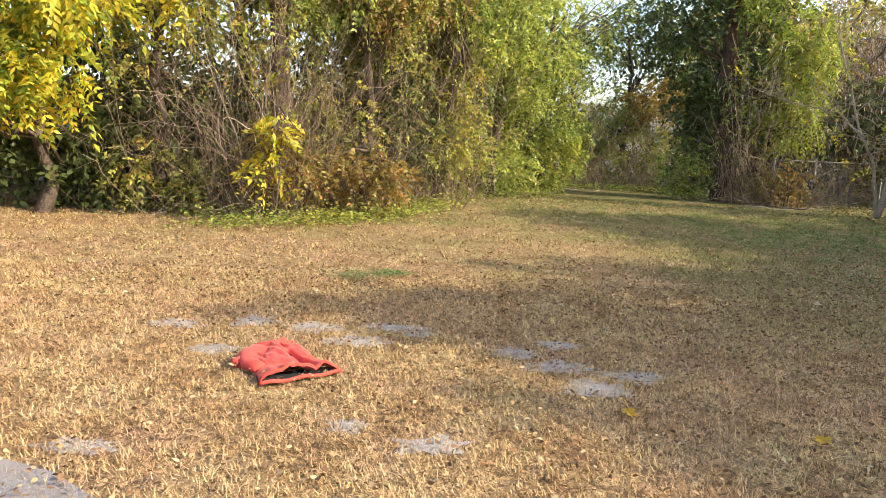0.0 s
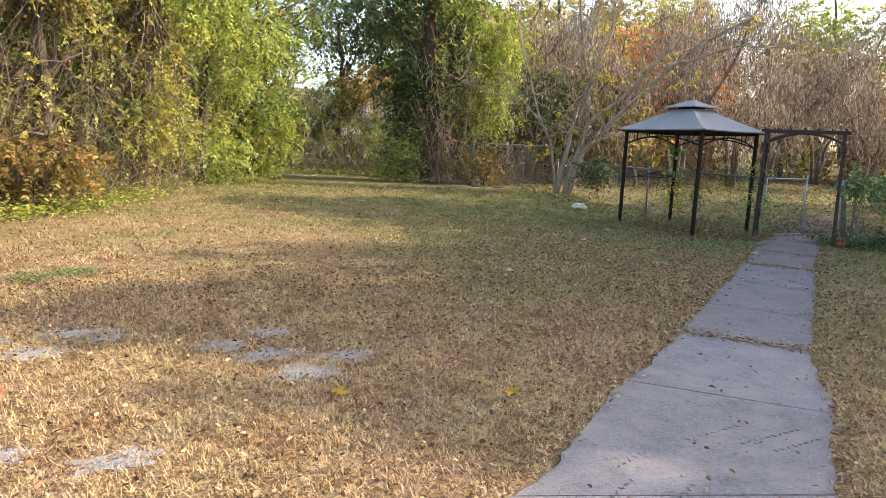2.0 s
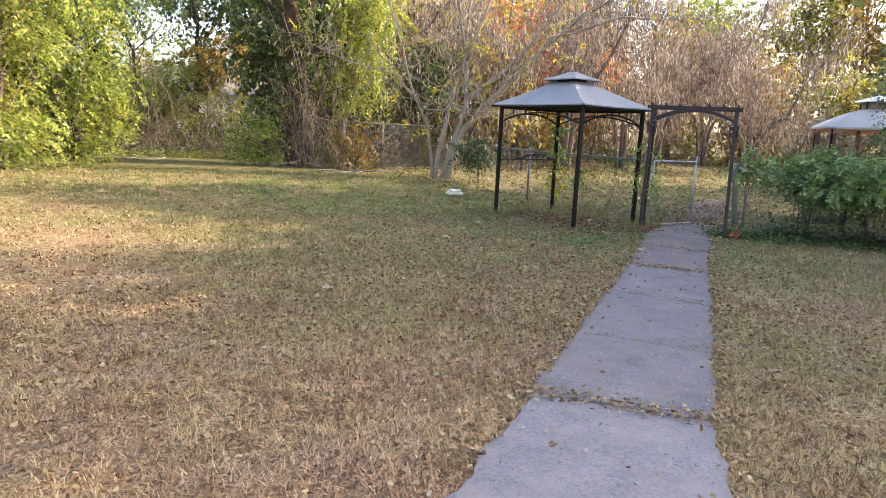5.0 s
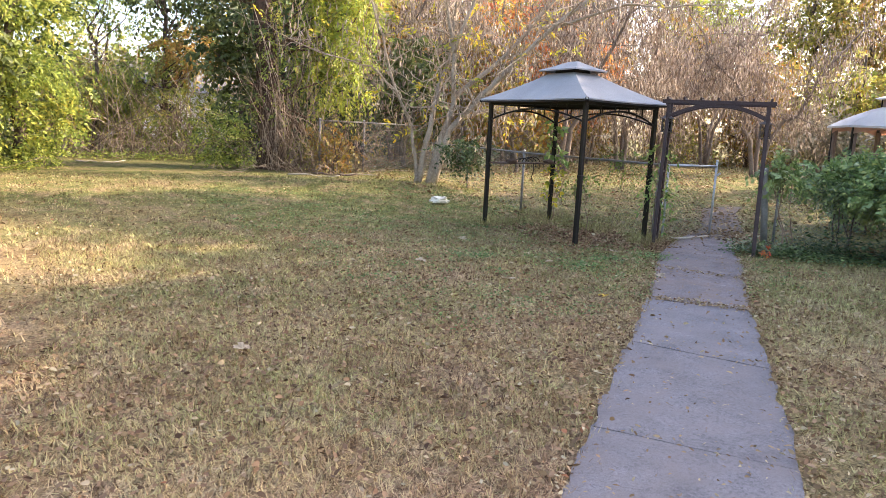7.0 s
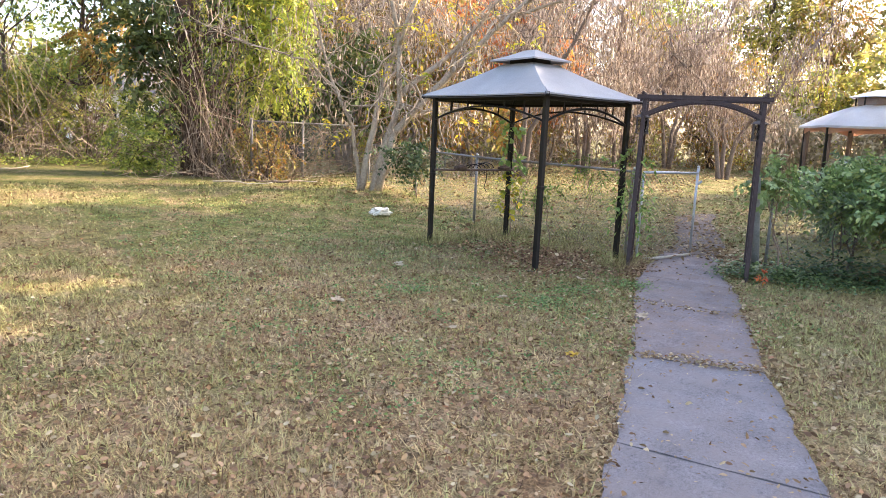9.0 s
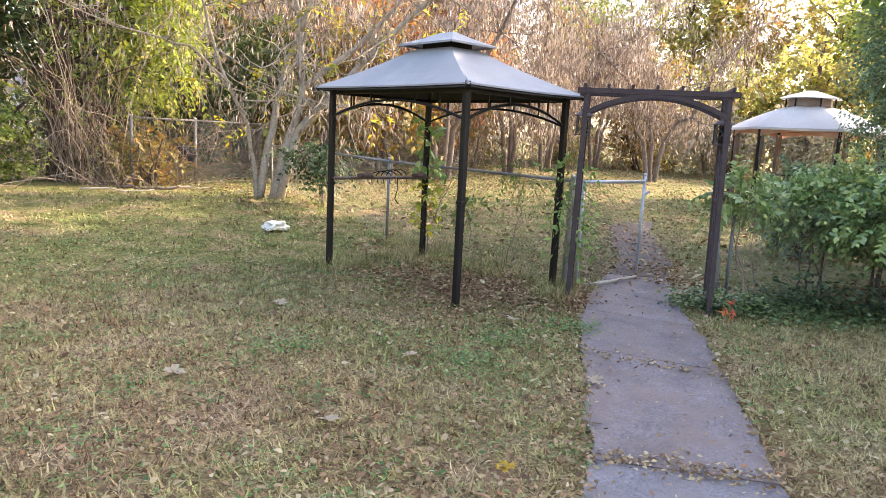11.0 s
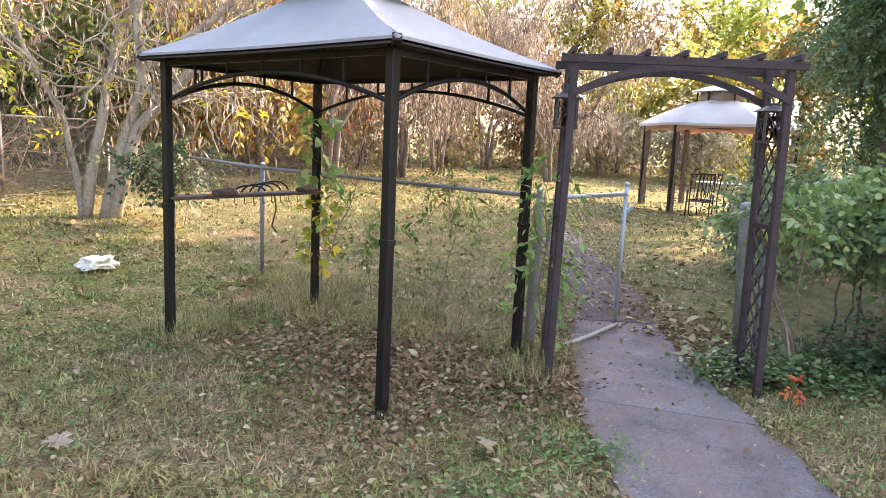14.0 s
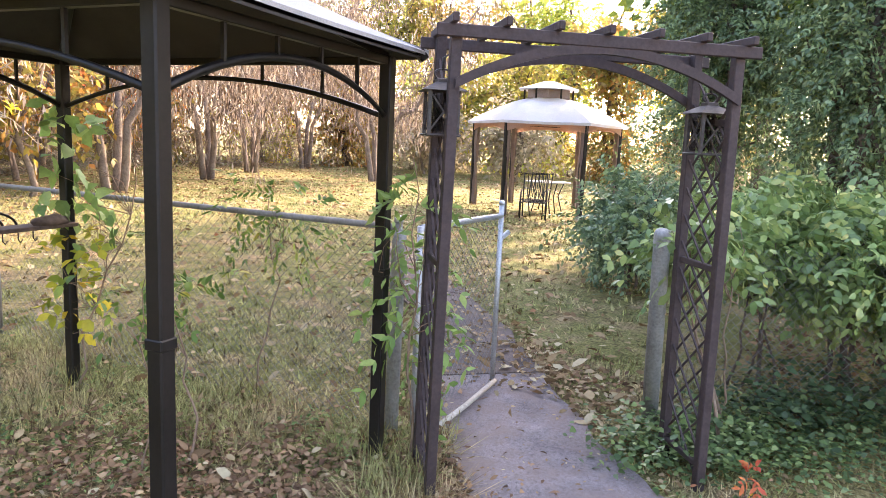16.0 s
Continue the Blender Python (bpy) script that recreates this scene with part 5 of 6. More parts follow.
tangle("vine_tangle", (-4.2, 13.0), (0.6, 16.7), 1100, 4.8, 0.3, 0.004, "dry brown vines hanging over the hedgerow", L_STRAND)
tangle("vine_tangle", (-3.6, 13.2), (-2.9, 13.3), 80, 5.5, 0.2, 0.008, "thick woody vines climbing an old trunk", L_STRAND)
tangle("vine_tangle", (-6.0, 12.3), (0.4, 15.4), 40, 4.6, 0.3, 0.006, "bare twigs arching out of the hedgerow", L_STRAND)
tangle("vine_tangle", (-6.5, 13.2), (-4.0, 13.5), 240, 4.8, 0.25, 0.004, "dry brown vines hanging over the hedgerow", L_STRAND)
tangle("vine_tangle", (3.2, 25.8), (8.0, 25.8), 520, 2.2, 0.6, 0.009, "brown brush at the back of the lawn", L_STRAND)
tangle("vine_tangle", (8.6, 20.6), (10.2, 19.7), 480, 1.7, 0.3, 0.006, "heap of dry vines over the fence", L_STRAND)
tangle("vine_tangle", (8.3, 20.6), (8.7, 20.65), 110, 4.6, 0.16, 0.009, "shaggy vines clinging to a thick trunk", L_STRAND)
tangle("vine_tangle", (14, 29.5), (36, 28), 600, 2.6, 1.2, 0.012, "dry brush along the far fence", L_STRAND)
tangle("vine_tangle", (36, 27), (44, 12), 500, 2.4, 1.2, 0.012, "dry brush at the edge of the far lawn", L_STRAND)
r = np.random.default_rng(77)

# climbers on the small gazebo
tree("climbing_vine", (10.5, 11.95, 0), 1.75, 0.008, [((0.05, 0, 1.35), (0.16, 0.14, 0.4), 22, L_FEATHER, dict(fine=True, leaf=0.1, width=0.085, reach=0.12, pairs=2, lumps=12)), ((0.03, 0, 0.7), (0.14, 0.12, 0.4), 24, L_YELLOW, dict(fine=True, leaf=0.085, width=0.07, reach=0.1, pairs=2, lumps=10))], vine_m, r, "broad-leaved vine climbing a gazebo post", "vine")
tree("climbing_vine", (10.62, 9.74, 0), 1.5, 0.008, [((0, 0, 1.02), (0.14, 0.1, 0.48), 50, L_FEATHER, dict(fine=True, leaf=0.07, width=0.032, reach=0.2, pairs=4, lumps=12, droop=0.9))], vine_m, r, "light green vine between gazebo and arbor", "vine")
tree("climbing_vine", (10.0, 10.6, 0), 1.15, 0.007, [((0.1, 0.2, 0.85), (0.35, 0.25, 0.32), 30, L_GREEN, dict(fine=True, leaf=0.06, width=0.035, reach=0.16, pairs=3, lumps=9))], vine_m, r, "thin twiggy sapling under the gazebo", "sapling", stems=2)
tree("climbing_vine", (11.1, 11.0, 0), 1.25, 0.007, [((-0.1, -0.1, 1.15), (0.4, 0.45, 0.12), 22, L_GREEN, dict(fine=True, leaf=0.062, width=0.022, reach=0.3, pairs=7, lumps=7))], vine_m, r, "feathery green branch over the fence rail", "vine")
tree("climbing_vine", (11.5, 16.0, 0), 1.2, 0.012, [((-0.1, -0.1, 1.0), (0.95, 0.4, 0.3), 170, L_DARK, dict(leaf=0.08, width=0.045, reach=0.25, pairs=4, lumps=12))], vine_m, r, "dark green creeper along the fence rail", "vine", stems=2)

# a white house glimpsed between the trees
t = holder("house", pose(13, 50, 0, 0, 0, 8), "white house half hidden behind the trees", "house")
part("wall", bar((-5, 0, 1.5), (5, 0, 1.5), 6, 3.0, None, 0.02), house_m, t)
bm = bmesh.new()
vs = [bm.verts.new(p) for p in ((-5.4, -3.4, 2.95), (5.4, -3.4, 2.95), (5.4, 3.4, 2.95), (-5.4, 3.4, 2.95), (-5.4, 0, 4.9), (5.4, 0, 4.9))]
for q in ((0, 1, 5, 4), (2, 3, 4, 5), (0, 4, 3), (1, 2, 5), (3, 2, 1, 0)):
    bm.faces.new([vs[k] for k in q])
part("roof", bm, shingle_m, t)
for x in (-3, 0.5, 3.2):
    w = part("window", bar((x, -3.02, 1.1), (x, -3.02, 2.3), 1.0, 0.06, None, 0, (0, 1, 0)), house_m, t)
    part("pane", bar((x, -3.05, 1.17), (x, -3.05, 2.23), 0.86, 0.02, None, 0, (0, 1, 0)), dark_glass_m, w)

# ---- things on the lawn ----


def coat():
    """A hooded coat thrown on the grass: shoulders away from the path, the open hem gaping with its dark lining."""
    g = holder("red_coat", pose(-0.985, 4.47, 0.0), "crumpled red hooded coat lying on dry grass", "coat")
    neck_l, neck_r, hem_l, hem_r = Vector((-0.31, 0.20, 0)), Vector((-0.08, 0.42, 0)), Vector((-0.11, -0.36, 0)), Vector((0.35, -0.06, 0))
    nx, ny = 48, 40

    def spot(u, v, lift=1.0):
        """u across from the near side to the far side, v down from the shoulders to the hem."""
        p = neck_l.lerp(neck_r, u).lerp(hem_l.lerp(hem_r, u), v)
        waist = 0.045 * math.sin(math.pi * v) * (2 * u - 1)
        p += Vector((-0.45, 0.55, 0)) * -waist * 1.4
        edge = min(1.0, 4.5 * min(u, 1 - u)) ** 0.5
        puff = 0.075 * edge * (0.55 + 0.45 * math.sin(math.pi * min(1, v * 1.1 + 0.15)))
        gape = 0.05 * math.exp(-((v - 1) / 0.16) ** 2) * math.sin(math.pi * min(1, max(0, u))) ** 0.5
        fold = 0.035 * noise.noise(Vector((u * 4.5, v * 2.0, 0.7))) + 0.022 * noise.noise(Vector((u * 10 - v * 3, v * 4, 4.1))) + 0.006 * noise.noise(Vector((u * 26, v * 15, 1.1)))
        crease = -0.028 * math.exp(-((u - 0.55 - 0.15 * v) / 0.035) ** 2) * (v > 0.35)
        p.z = 0.022 + lift * max(0.0, puff + gape + (fold + crease) * edge)
        return p

    bm = bmesh.new()
    rows = [[bm.verts.new(spot(i / nx, j / ny)) for i in range(nx + 1)] for j in range(ny + 1)]
    for a, b in zip(rows, rows[1:]):
        for i in range(nx):
            bm.faces.new((a[i], a[i + 1], b[i + 1], b[i])).smooth = True
    bmesh.ops.recalc_face_normals(bm, faces=bm.faces)
    bmesh.ops.solidify(bm, geom=bm.faces[:], thickness=0.008)
    part("shell", bm, coat_m, g)
    bm = bmesh.new()
    rows = []
    for v in (0.8, 0.86, 0.92, 0.98, 1.035):
        rows.append([bm.verts.new(spot(i / nx, v, 0.0) + Vector((0, 0, 0.012 + 0.006 * noise.noise(Vector((i * 0.4, v * 9, 0)))))) for i in range(nx + 1)])
    for a, b in zip(rows, rows[1:]):
        for i in range(nx):
            bm.faces.new((a[i], a[i + 1], b[i + 1], b[i])).smooth = True
    bmesh.ops.recalc_face_normals(bm, faces=bm.faces)
    bmesh.ops.solidify(bm, geom=bm.faces[:], thickness=0.006)
    part("lining", bm, lining_m, g, "black quilted lining")
    rim = [spot(u, 1.05, 0.0) + Vector((0, 0, 0.016 + 0.006 * math.sin(u * 15))) for u in np.linspace(0, 1, 24)]
    part("hem", tube(rim, 0.013, 7), coat_m, g)
    part("hem", tube([spot(u, 0.985) + Vector((0, 0, 0.004)) for u in np.linspace(0.02, 0.98, 24)], 0.009, 6), coat_m, g)
    part("zip", tube([spot(0.56 + 0.15 * v, v) + Vector((0, 0, 0.006)) for v in np.linspace(0.4, 0.97, 14)], 0.006, 5), lining_m, g, "dark front zip")
    bm = bmesh.new()
    bmesh.ops.create_icosphere(bm, subdivisions=4, radius=1)
    for v in bm.verts:
        q = noise.noise(v.co * 2.0) + 0.5 * noise.noise(v.co * 5)
        x, y = v.co.x * 0.17 * (1 + 0.25 * q), v.co.y * 0.10 * (1 + 0.25 * q)
        v.co = Vector((-0.19 + 0.72 * x - 0.69 * y, 0.33 + 0.69 * x + 0.72 * y, max(0.012, 0.04 + max(-0.5, v.co.z) * 0.06 * (1 + 0.5 * q))))
    smooth(part("hood", bm, coat_m, g))
    for p, rad in ((((-0.26, 0.22, 0.07), (-0.30, 0.08, 0.06), (-0.24, -0.06, 0.055), (-0.15, -0.14, 0.05)), (0.085, 0.08, 0.07, 0.055)), (((-0.05, 0.34, 0.06), (0.04, 0.24, 0.05), (0.1, 0.14, 0.045)), (0.06, 0.05, 0.04))):
        path_ = [Vector(p[0])] + [Vector(a).lerp(Vector(b), k / 4) for a, b in zip(p, p[1:]) for k in range(1, 5)]
        bm = tube(path_, np.interp(np.linspace(0, 1, len(path_)), np.linspace(0, 1, len(rad)), rad), 16)
        for v in bm.verts:
            v.co.z = 0.02 + max(0, v.co.z - 0.01) * 0.6 + 0.014 * noise.noise(v.co * 13)
        smooth(part("sleeve", bm, coat_m, g))
    part("cuff", tube([(-0.34, -0.06, 0.03), (-0.36, -0.03, 0.05), (-0.33, 0.02, 0.06)], [0.02, 0.03, 0.02], 8), coat_m, g)
    return g


coat()


def crumpled(name, x, y, size, label, seed):
    bm = bmesh.new()
    bmesh.ops.create_icosphere(bm, subdivisions=3, radius=1)
    for v in bm.verts:
        q = noise.noise(v.co * 1.8 + Vector((seed, 0, 0))) + 0.5 * noise.noise(v.co * 4.5 + Vector((0, seed, 0)))
        v.co = Vector((v.co.x * size[0], v.co.y * size[1], v.co.z * size[2])) * (1 + 0.55 * q)
        v.co.z = max(v.co.z + size[2] * 0.6, 0.01)
    ob = tagged(part(name, bm, paper_m), label, "bag")
    ob.matrix_world = pose(x, y, 0.02 + float(rise(y)))


crumpled("plastic_bag", 9.66, 14.15, (0.17, 0.12, 0.085), "crumpled off-white plastic bag on the grass", 2.0)
crumpled("paper_bag", 13.4, 7.05, (0.18, 0.1, 0.06), "crumpled white wrapper by the fence", 5.0)
t = tagged(part("dead_branch", tube(wander((8.9, 19.0, 0.28), (9.9, 18.6, 0.30), 8, 0.08, r), np.linspace(0.04, 0.02, 9), 7), bark_m), "dead branch lying by the back fence", "branch")


bm = bmesh.new()
bmesh.ops.create_icosphere(bm, subdivisions=3, radius=1)
for v in bm.verts:
    q = noise.noise(v.co * 1.6) + 0.5 * noise.noise(v.co * 4.0)
    v.co = Vector((v.co.x * 0.26, v.co.y * 0.07, v.co.z * 0.13)) * (1 + 0.6 * q)
ob = tagged(part("plastic_scrap", bm, lining_m), "torn black plastic scrap caught on the fence", "plastic scrap")
ob.matrix_world = pose(10.62, 20.12, 0.86, 0, 14, 20)
r2 = np.random.default_rng(31)
for x, y, w, lab in ((-0.95, 7.7, 0.16, "tuft of green weeds in the dry lawn"), (-0.55, 7.9, 0.1, "tuft of green weeds in the dry lawn"), (8.3, 8.6, 0.14, "patch of green clover in the lawn"), (7.4, 9.6, 0.16, "patch of green clover in the lawn"), (8.9, 8.9, 0.14, "patch of green clover by the gazebo"), (9.6, 8.8, 0.12, "patch of green clover beside the path")):
    p = np.array([x, y]) + r2.normal(0, w, (380, 2))
    a = r2.uniform(0, 6.28, 380)
    v, f = leaves_at(np.column_stack([p, r2.uniform(0.03, 0.06, 380)]), np.column_stack([np.cos(a), np.sin(a), r2.uniform(0, 0.5, 380)]), 0.028, 0.018, r2, 0.35)
    tagged(new("weed_tuft", raw_mesh("weed_tuft", v, f, L_WEED)), lab, "weeds", "weed tufts", "stuff")
for x0, y0, x1, y1, rad in ((8.2, 18.7, 9.3, 18.2, 0.018), (9.6, 18.9, 10.4, 18.4, 0.02), (4.0, 22.6, 5.2, 22.9, 0.02)):
    tagged(part("twig", tube(wander((x0, y0, 0.28), (x1, y1, 0.29), 7, 0.06, r2), np.linspace(rad, rad * 0.5, 8), 6), stick_m), "dry fallen twig lying on the grass", "twig", "fallen twigs")


def fallen(name, x, y, size, mat, label, turn):
    """A lobed leaf lying on the grass."""
    bm = bmesh.new()
    c = bm.verts.new((0, 0, 0.004))
    ring = []
    for k in range(20):
        a = 2 * math.pi * k / 20
        q = size * (0.62 + 0.38 * abs(math.cos(2.5 * a))) * (1 if k % 2 else 0.72)
        ring.append(bm.verts.new((q * math.cos(a), q * math.sin(a), 0.006 + 0.25 * size * (math.cos(2 * a) + 1) * 0.5)))
    for k in range(20):
        bm.faces.new((c, ring[k], ring[(k + 1) % 20]))
    bmesh.ops.solidify(bm, geom=bm.faces[:], thickness=0.001)
    ob = tagged(part(name, bm, mat), label, "leaf", "large fallen leaves")
    ob.matrix_world = pose(x, y, 0.045, 8, -6, turn)


L_GOLD = leaf_material("gold_leaf", [(0, (0.55, 0.36, 0.05)), (1, (0.66, 0.46, 0.08))], None, 0.2, 0.7, 0.2)
L_RED = leaf_material("red_leaf", [(0, (0.50, 0.08, 0.05)), (1, (0.62, 0.20, 0.06))], None, 0.25, 0.7, 0.2)
L_PALE = leaf_material("pale_leaf", [(0, (0.45, 0.35, 0.24)), (1, (0.60, 0.50, 0.37))], None, 0.15, 0.8, 0.15)
for k, (x, y, s, m, lab) in enumerate(((2.14, 3.58, 0.06, L_GOLD, "golden fallen leaf on dry grass"), (1.15, 3.85, 0.06, L_GOLD, "golden fallen leaf on dry grass"), (4.06, 7.17, 0.075, L_PALE, "pale curled leaf on the lawn"), (11.84, 8.35, 0.05, L_ORANGE, "orange leaf caught in the ivy"), (7.0, 8.3, 0.07, L_PALE, "pale curled leaf on the lawn"), (8.0, 8.9, 0.07, L_PALE, "pale curled leaf on the lawn"), (7.4, 7.4, 0.06, L_GOLD, "yellow leaf beside the path"), (8.7, 7.9, 0.07, L_PALE, "pale curled leaf beside the path"), (7.9, 10.6, 0.08, L_PALE, "pale curled leaf on the lawn"), (6.6, 9.4, 0.08, L_PALE, "pale curled leaf on the lawn"), (9.3, 9.2, 0.07, L_PALE, "pale curled leaf by the gazebo post"))):
    fallen("fallen_leaf", x, y, s, m, lab, 47 * k)


tree("seedling", (11.08, 8.25, 0), 0.2, 0.004, [((0, 0, 0.15), (0.035, 0.035, 0.07), 6, L_RED, dict(fine=True, leaf=0.045, width=0.022, reach=0.045, pairs=3, lumps=4)), ((0, 0, 0.05), (0.03, 0.03, 0.04), 3, L_ORANGE, dict(fine=True, leaf=0.04, width=0.02, reach=0.04, pairs=2, lumps=3, floor=0.02))], vine_m, np.random.default_rng(5), "small red and orange seedling beside the arbor", "seedling", limbs=3)


def on_path(p):
    """True where a point lies on the concrete."""
    yl = np.interp(p[:, 0], *zip(*EDGE_L))
    yr = np.interp(p[:, 0], *zip(*EDGE_R))
    return (p[:, 1] < yl - 0.02) & (p[:, 1] > yr + 0.02) & (p[:, 0] > 0.8)


# loose leaf litter
def litter(count, lo, hi, size, seed, centres=None, spread=0.3):
    q = np.random.default_rng(seed)
    if centres is None:
        p = q.uniform(lo, hi, (count, 2))
    else:
        c = np.array(centres)
        p = c[q.integers(0, len(c), count)] + q.normal(0, spread, (count, 2))
    keep = ~on_path(p) | (q.uniform(0, 1, len(p)) < np.where(p[:, 0] > 11.8, 0.45, 0.05))
    p = p[keep]
    a = q.uniform(0, 6.28, len(p))
    v, f = leaves_at(np.column_stack([p, q.uniform(0.028, 0.058, len(p))]), np.column_stack([np.cos(a), np.sin(a), q.normal(0.05, 0.25, len(p))]), size, size * 0.6, q, 0.7, True)
    v[:, 2] = np.maximum(v[:, 2], 0.027) + rise(v[:, 1])
    return v, f


LITTER = [litter(16000, (-6, 1.0), (9, 10), 0.032, 1), litter(7000, (-9, 6), (10, 18), 0.045, 7), litter(3200, (5, 4), (13, 13), 0.038, 2), litter(9000, (10, 9), (32, 28), 0.09, 3)]
BEYOND = [at_share(EDGE_L, s) * 0.5 + at_share(EDGE_R, s) * 0.5 for s in np.linspace(9.2, 11.8, 30)]
LITTER.append(litter(2200, 0, 0, 0.06, 8, BEYOND, 0.38))
EDGES = [at_share(EDGE_L, s) for s in np.linspace(0, 10, 60)] + [at_share(EDGE_R, s) for s in np.linspace(0, 10, 60)]
LITTER.append(litter(3600, 0, 0, 0.038, 4, EDGES, 0.09))
BROWN = (litter(4200, 0, 0, 0.042, 5, [(9.9, 10.3), (10.1, 10.0), (9.8, 10.9), (10.3, 9.4), (10.9, 9.6), (9.6, 11.3), (9.3, 9.9), (10.3, 10.6), (9.5, 10.4), (10.0, 9.6)], 0.34))
LITTER.append(litter(900, 0, 0, 0.045, 26, [(9.9, 10.3), (10.1, 9.9), (9.6, 10.8), (9.4, 9.8), (10.3, 9.3), (8.9, 9.4)], 0.4))
LITTER.append(litter(330, 0, 0, 0.065, 6, [(11.9, 9.0), (12.1, 9.4), (12.6, 9.9)], 0.2))
v, f = join(BROWN, litter(13000, (-4, 1.5), (8, 8), 0.034, 16), litter(2200, (4, 6), (11, 13), 0.036, 17), litter(3600, (0.5, 4.5), (7.5, 9.5), 0.036, 18), litter(190, 0, 0, 0.055, 15, [(12.0, 9.0), (12.3, 9.3), (10.5, 9.2)], 0.2), litter(2600, (12.2, 4.5), (15.6, 8.3), 0.06, 21), litter(700, 0, 0, 0.036, 22, [(10.7, 9.25), (10.9, 9.35), (10.45, 9.3)], 0.16))
tagged(new("leaf_litter", raw_mesh("leaf_litter", v, f, L_BROWN)), "brown leaf scraps on the lawn and under the gazebo", "leaf litter", kind="stuff")
q = np.random.default_rng(19)
s = q.uniform(0.3, 9.5, 900)
p = np.array([at_share(EDGE_L, a) + (at_share(EDGE_R, a) - at_share(EDGE_L, a)) * b for a, b in zip(s, np.where(q.uniform(0, 1, 900) < 0.6, q.beta(0.5, 0.5, 900), q.uniform(0, 1, 900)))])
a = q.uniform(0, 6.28, 900)
scraps = leaves_at(np.column_stack([p, np.full(900, 0.031)]), np.column_stack([np.cos(a), np.sin(a), q.normal(0, 0.12, 900)]), 0.026, 0.012, q, 0.3, True)
scraps[0][:, 2] = np.maximum(scraps[0][:, 2], 0.029)
LITTER.append(scraps)
v, f = join(*LITTER)
tagged(new("leaf_litter", raw_mesh("leaf_litter", v, f, L_FALLEN)), "brown and tan fallen leaves scattered on the lawn", "leaf litter", kind="stuff")
q = np.random.default_rng(9)
pts = []
for s, c in ((2.97, 360), (5.8, 330), (7.15, 160), (3.95, 30), (4.85, 30)):
    a, b = at_share(EDGE_L, s), at_share(EDGE_R, s)
    pts.append(a + (b - a) * q.uniform(0, 1, (c, 1)) + q.normal(0, 0.06, (c, 2)))
p = np.concatenate(pts)
a = q.uniform(0, 6.28, len(p))
v, f = leaves_at(np.column_stack([p, q.uniform(0.03, 0.045, len(p))]), np.column_stack([np.cos(a), np.sin(a), q.normal(0.1, 0.2, len(p))]), 0.034, 0.017, q, 0.8, True)
v[:, 2] = np.maximum(v[:, 2], 0.027)
tagged(new("leaf_litter", raw_mesh("leaf_litter", v, f, L_FALLEN)), "dry leaves gathered in the joints of the path", "leaf litter", kind="stuff")


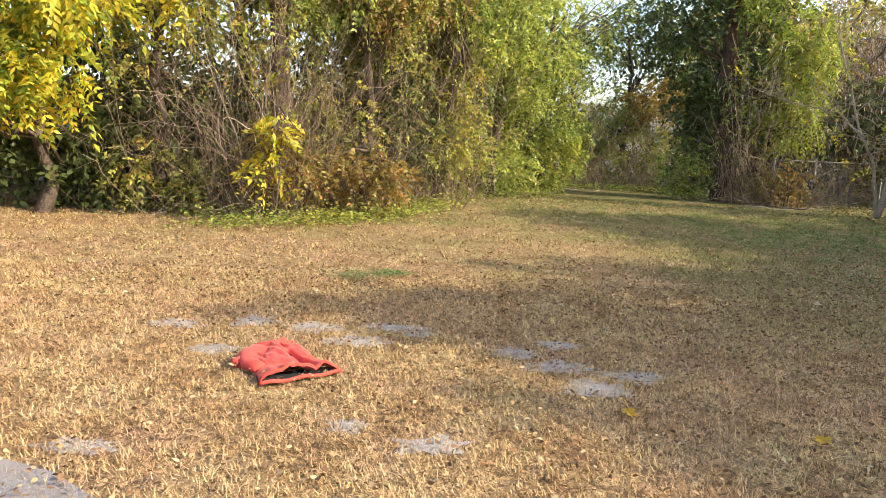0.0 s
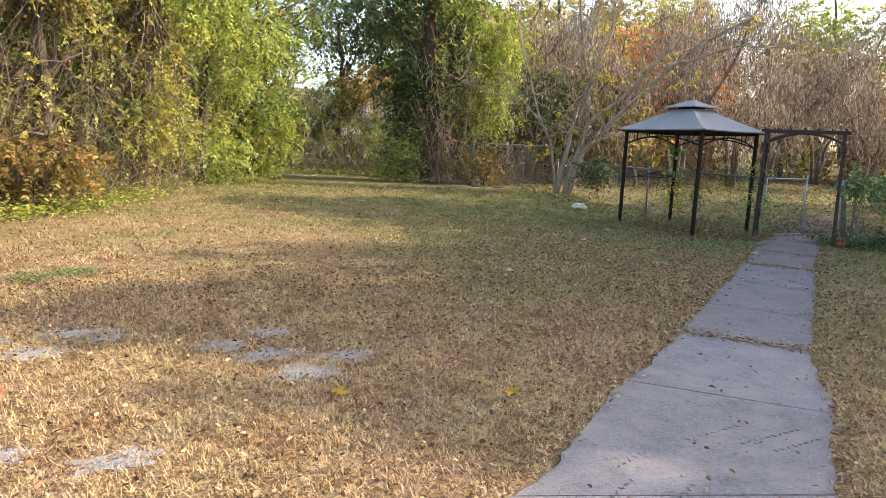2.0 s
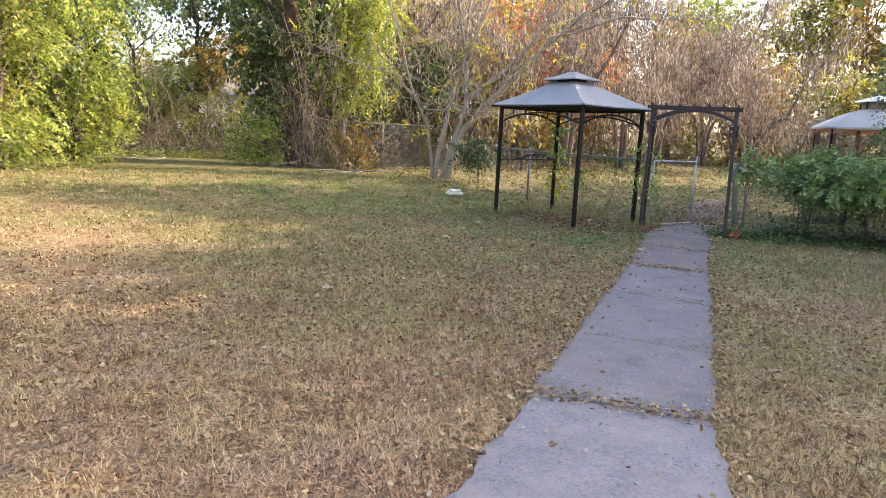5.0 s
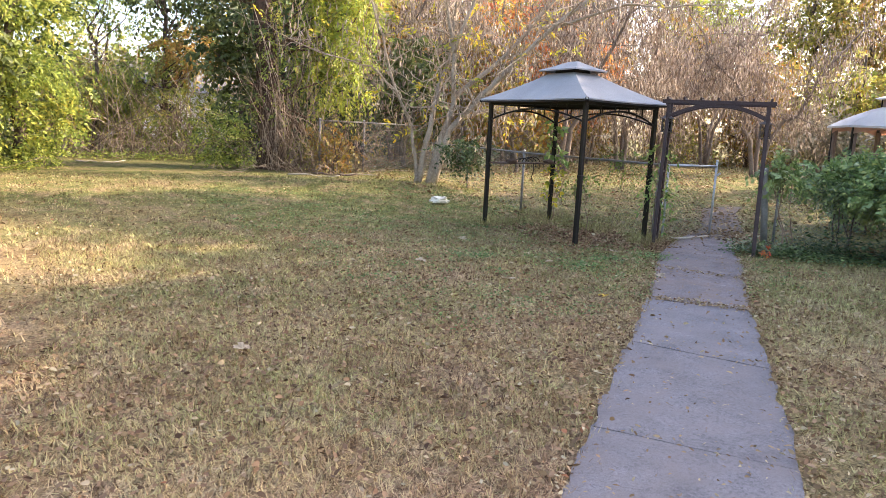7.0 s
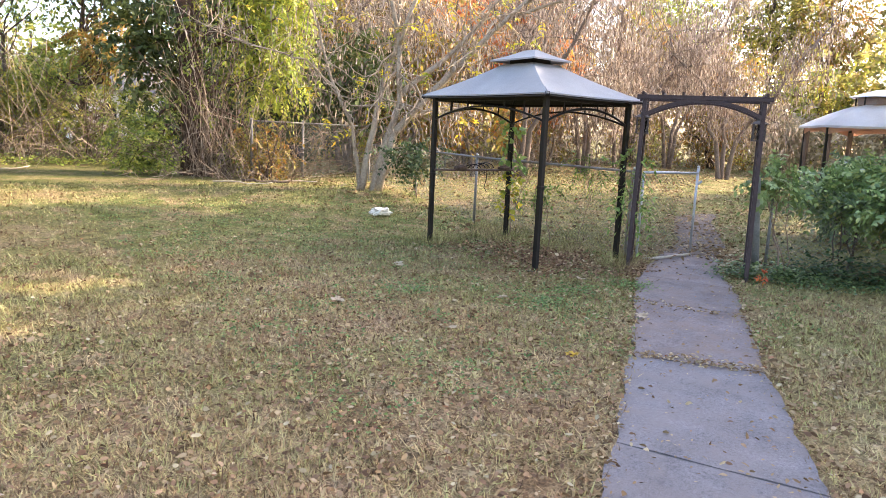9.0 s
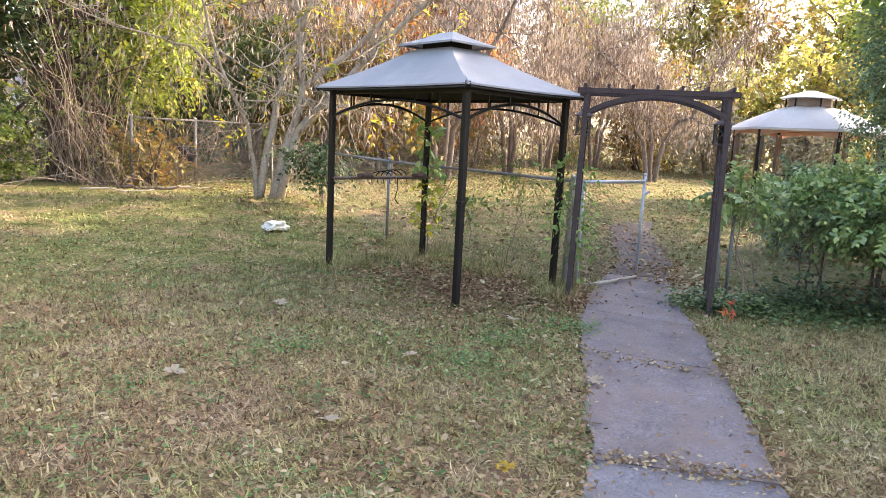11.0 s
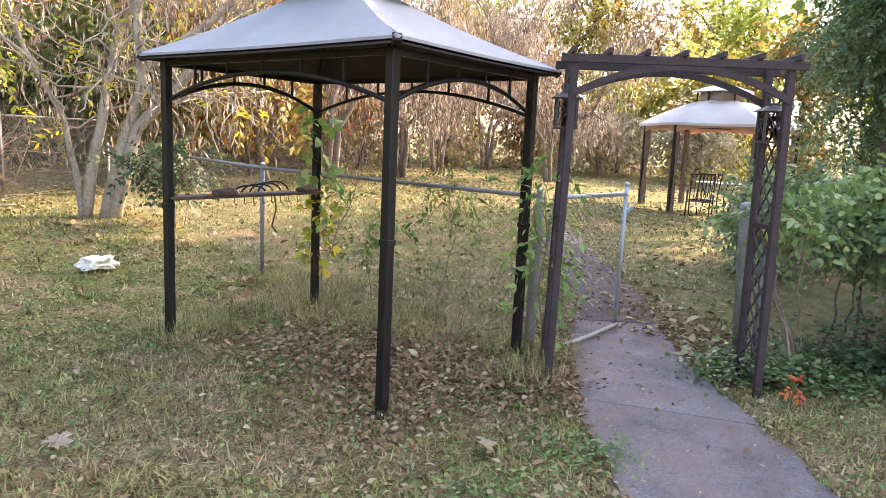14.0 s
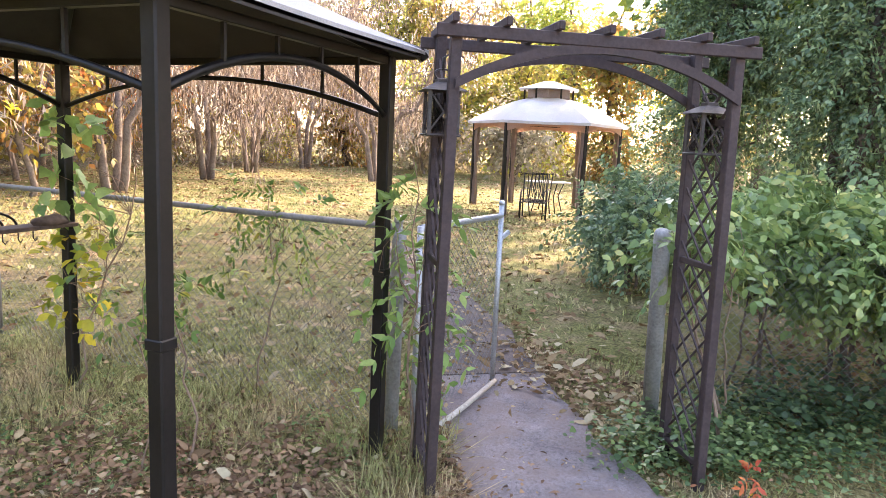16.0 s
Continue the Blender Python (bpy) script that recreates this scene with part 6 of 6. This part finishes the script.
def grass(count, lo, hi, height, width, seed, holes=True, power=1.0):
    """Thin bent blades in tufts."""
    q = np.random.default_rng(seed)
    tufts = q.uniform(lo, hi, (count // 7, 2))
    p = np.repeat(tufts, 7, 0) + q.normal(0, 0.024, (count // 7 * 7, 2))
    keep = ~on_path(p + q.normal(0, 0.035, p.shape))
    for x, y, rx in GAPS:
        keep &= (p[:, 0] - x) ** 2 + ((p[:, 1] - y) * 1.5) ** 2 > (rx * q.uniform(0.3, 1.0, len(p))) ** 2
    p = p[keep]
    n_ = len(p)
    a = q.uniform(0, 6.28, n_)
    h = height * q.uniform(0.4, 1.3, n_)[:, None]
    d = np.column_stack([np.cos(a), np.sin(a), np.zeros(n_)])
    s = np.column_stack([-np.sin(a), np.cos(a), np.zeros(n_)]) * width * 0.5
    base = np.column_stack([p, np.zeros(n_)])
    bend = q.uniform(0.35, 1.5, n_)[:, None]
    tip = base + d * h * bend + np.array([0, 0, 1.0]) * h * (1.15 - 0.62 * bend)
    v = np.stack([base - s, base + s, tip], 1).reshape(-1, 3)
    v[:, 2] += rise(v[:, 1])
    return v, np.arange(n_ * 3).reshape(n_, 3)


GAPS = [(-2.15, 5.47, 0.2), (-1.63, 4.85, 0.18), (-1.54, 5.64, 0.18), (-1.0, 5.55, 0.22), (-0.62, 5.2, 0.22), (-0.38, 5.66, 0.22), (0.6, 5.1, 0.14), (0.97, 5.35, 0.15), (0.9, 4.8, 0.2), (1.09, 4.37, 0.17), (1.4, 4.63, 0.17), (-0.47, 3.6, 0.09), (0.0, 3.39, 0.16), (-1.06, 4.64, 0.34)]
v, f = join(grass(330000, (-5.2, 1.4), (5.6, 7.8), 0.05, 0.0058, 61), grass(230000, (3, 3), (13, 12.5), 0.06, 0.0066, 62), grass(105000, (-9, 6), (11, 19), 0.065, 0.013, 63), grass(45000, (10, 9), (24, 22), 0.07, 0.016, 64))
tagged(new("grass", raw_mesh("grass", v, f, blade_m)), "short dry lawn grass", "grass", kind="stuff")
q = np.random.default_rng(65)
v, f = join(*[grass(1800, (x - w, y - w), (x + w, y + w), 0.19, 0.006, 70 + k) for k, (x, y, w) in enumerate(((10.3, 11.9, 0.4), (10.6, 10.9, 0.4), (10.75, 9.9, 0.28), (11.0, 12.6, 0.4), (10.3, 9.6, 0.2), (9.3, 11.9, 0.3)))])
tagged(new("tall_grass", raw_mesh("tall_grass", v, f, blade_m)), "long uncut grass along the fence", "grass", kind="stuff")
q = np.random.default_rng(66)
c = q.uniform((5.5, 7.0), (11, 16), (900, 2))
p = np.repeat(c, 16, 0) + q.normal(0, 0.075, (900 * 16, 2))
p = p[~on_path(p)]
a = q.uniform(0, 6.28, len(p))
v, f = leaves_at(np.column_stack([p, 0.035 + rise(p[:, 1])]), np.column_stack([np.cos(a), np.sin(a), q.uniform(0, 0.6, len(p))]), 0.027, 0.016, q, 0.4)
tagged(new("lawn_weeds", raw_mesh("lawn_weeds", v, f, L_WEED)), "small green weeds in the lawn", "weeds", kind="stuff")
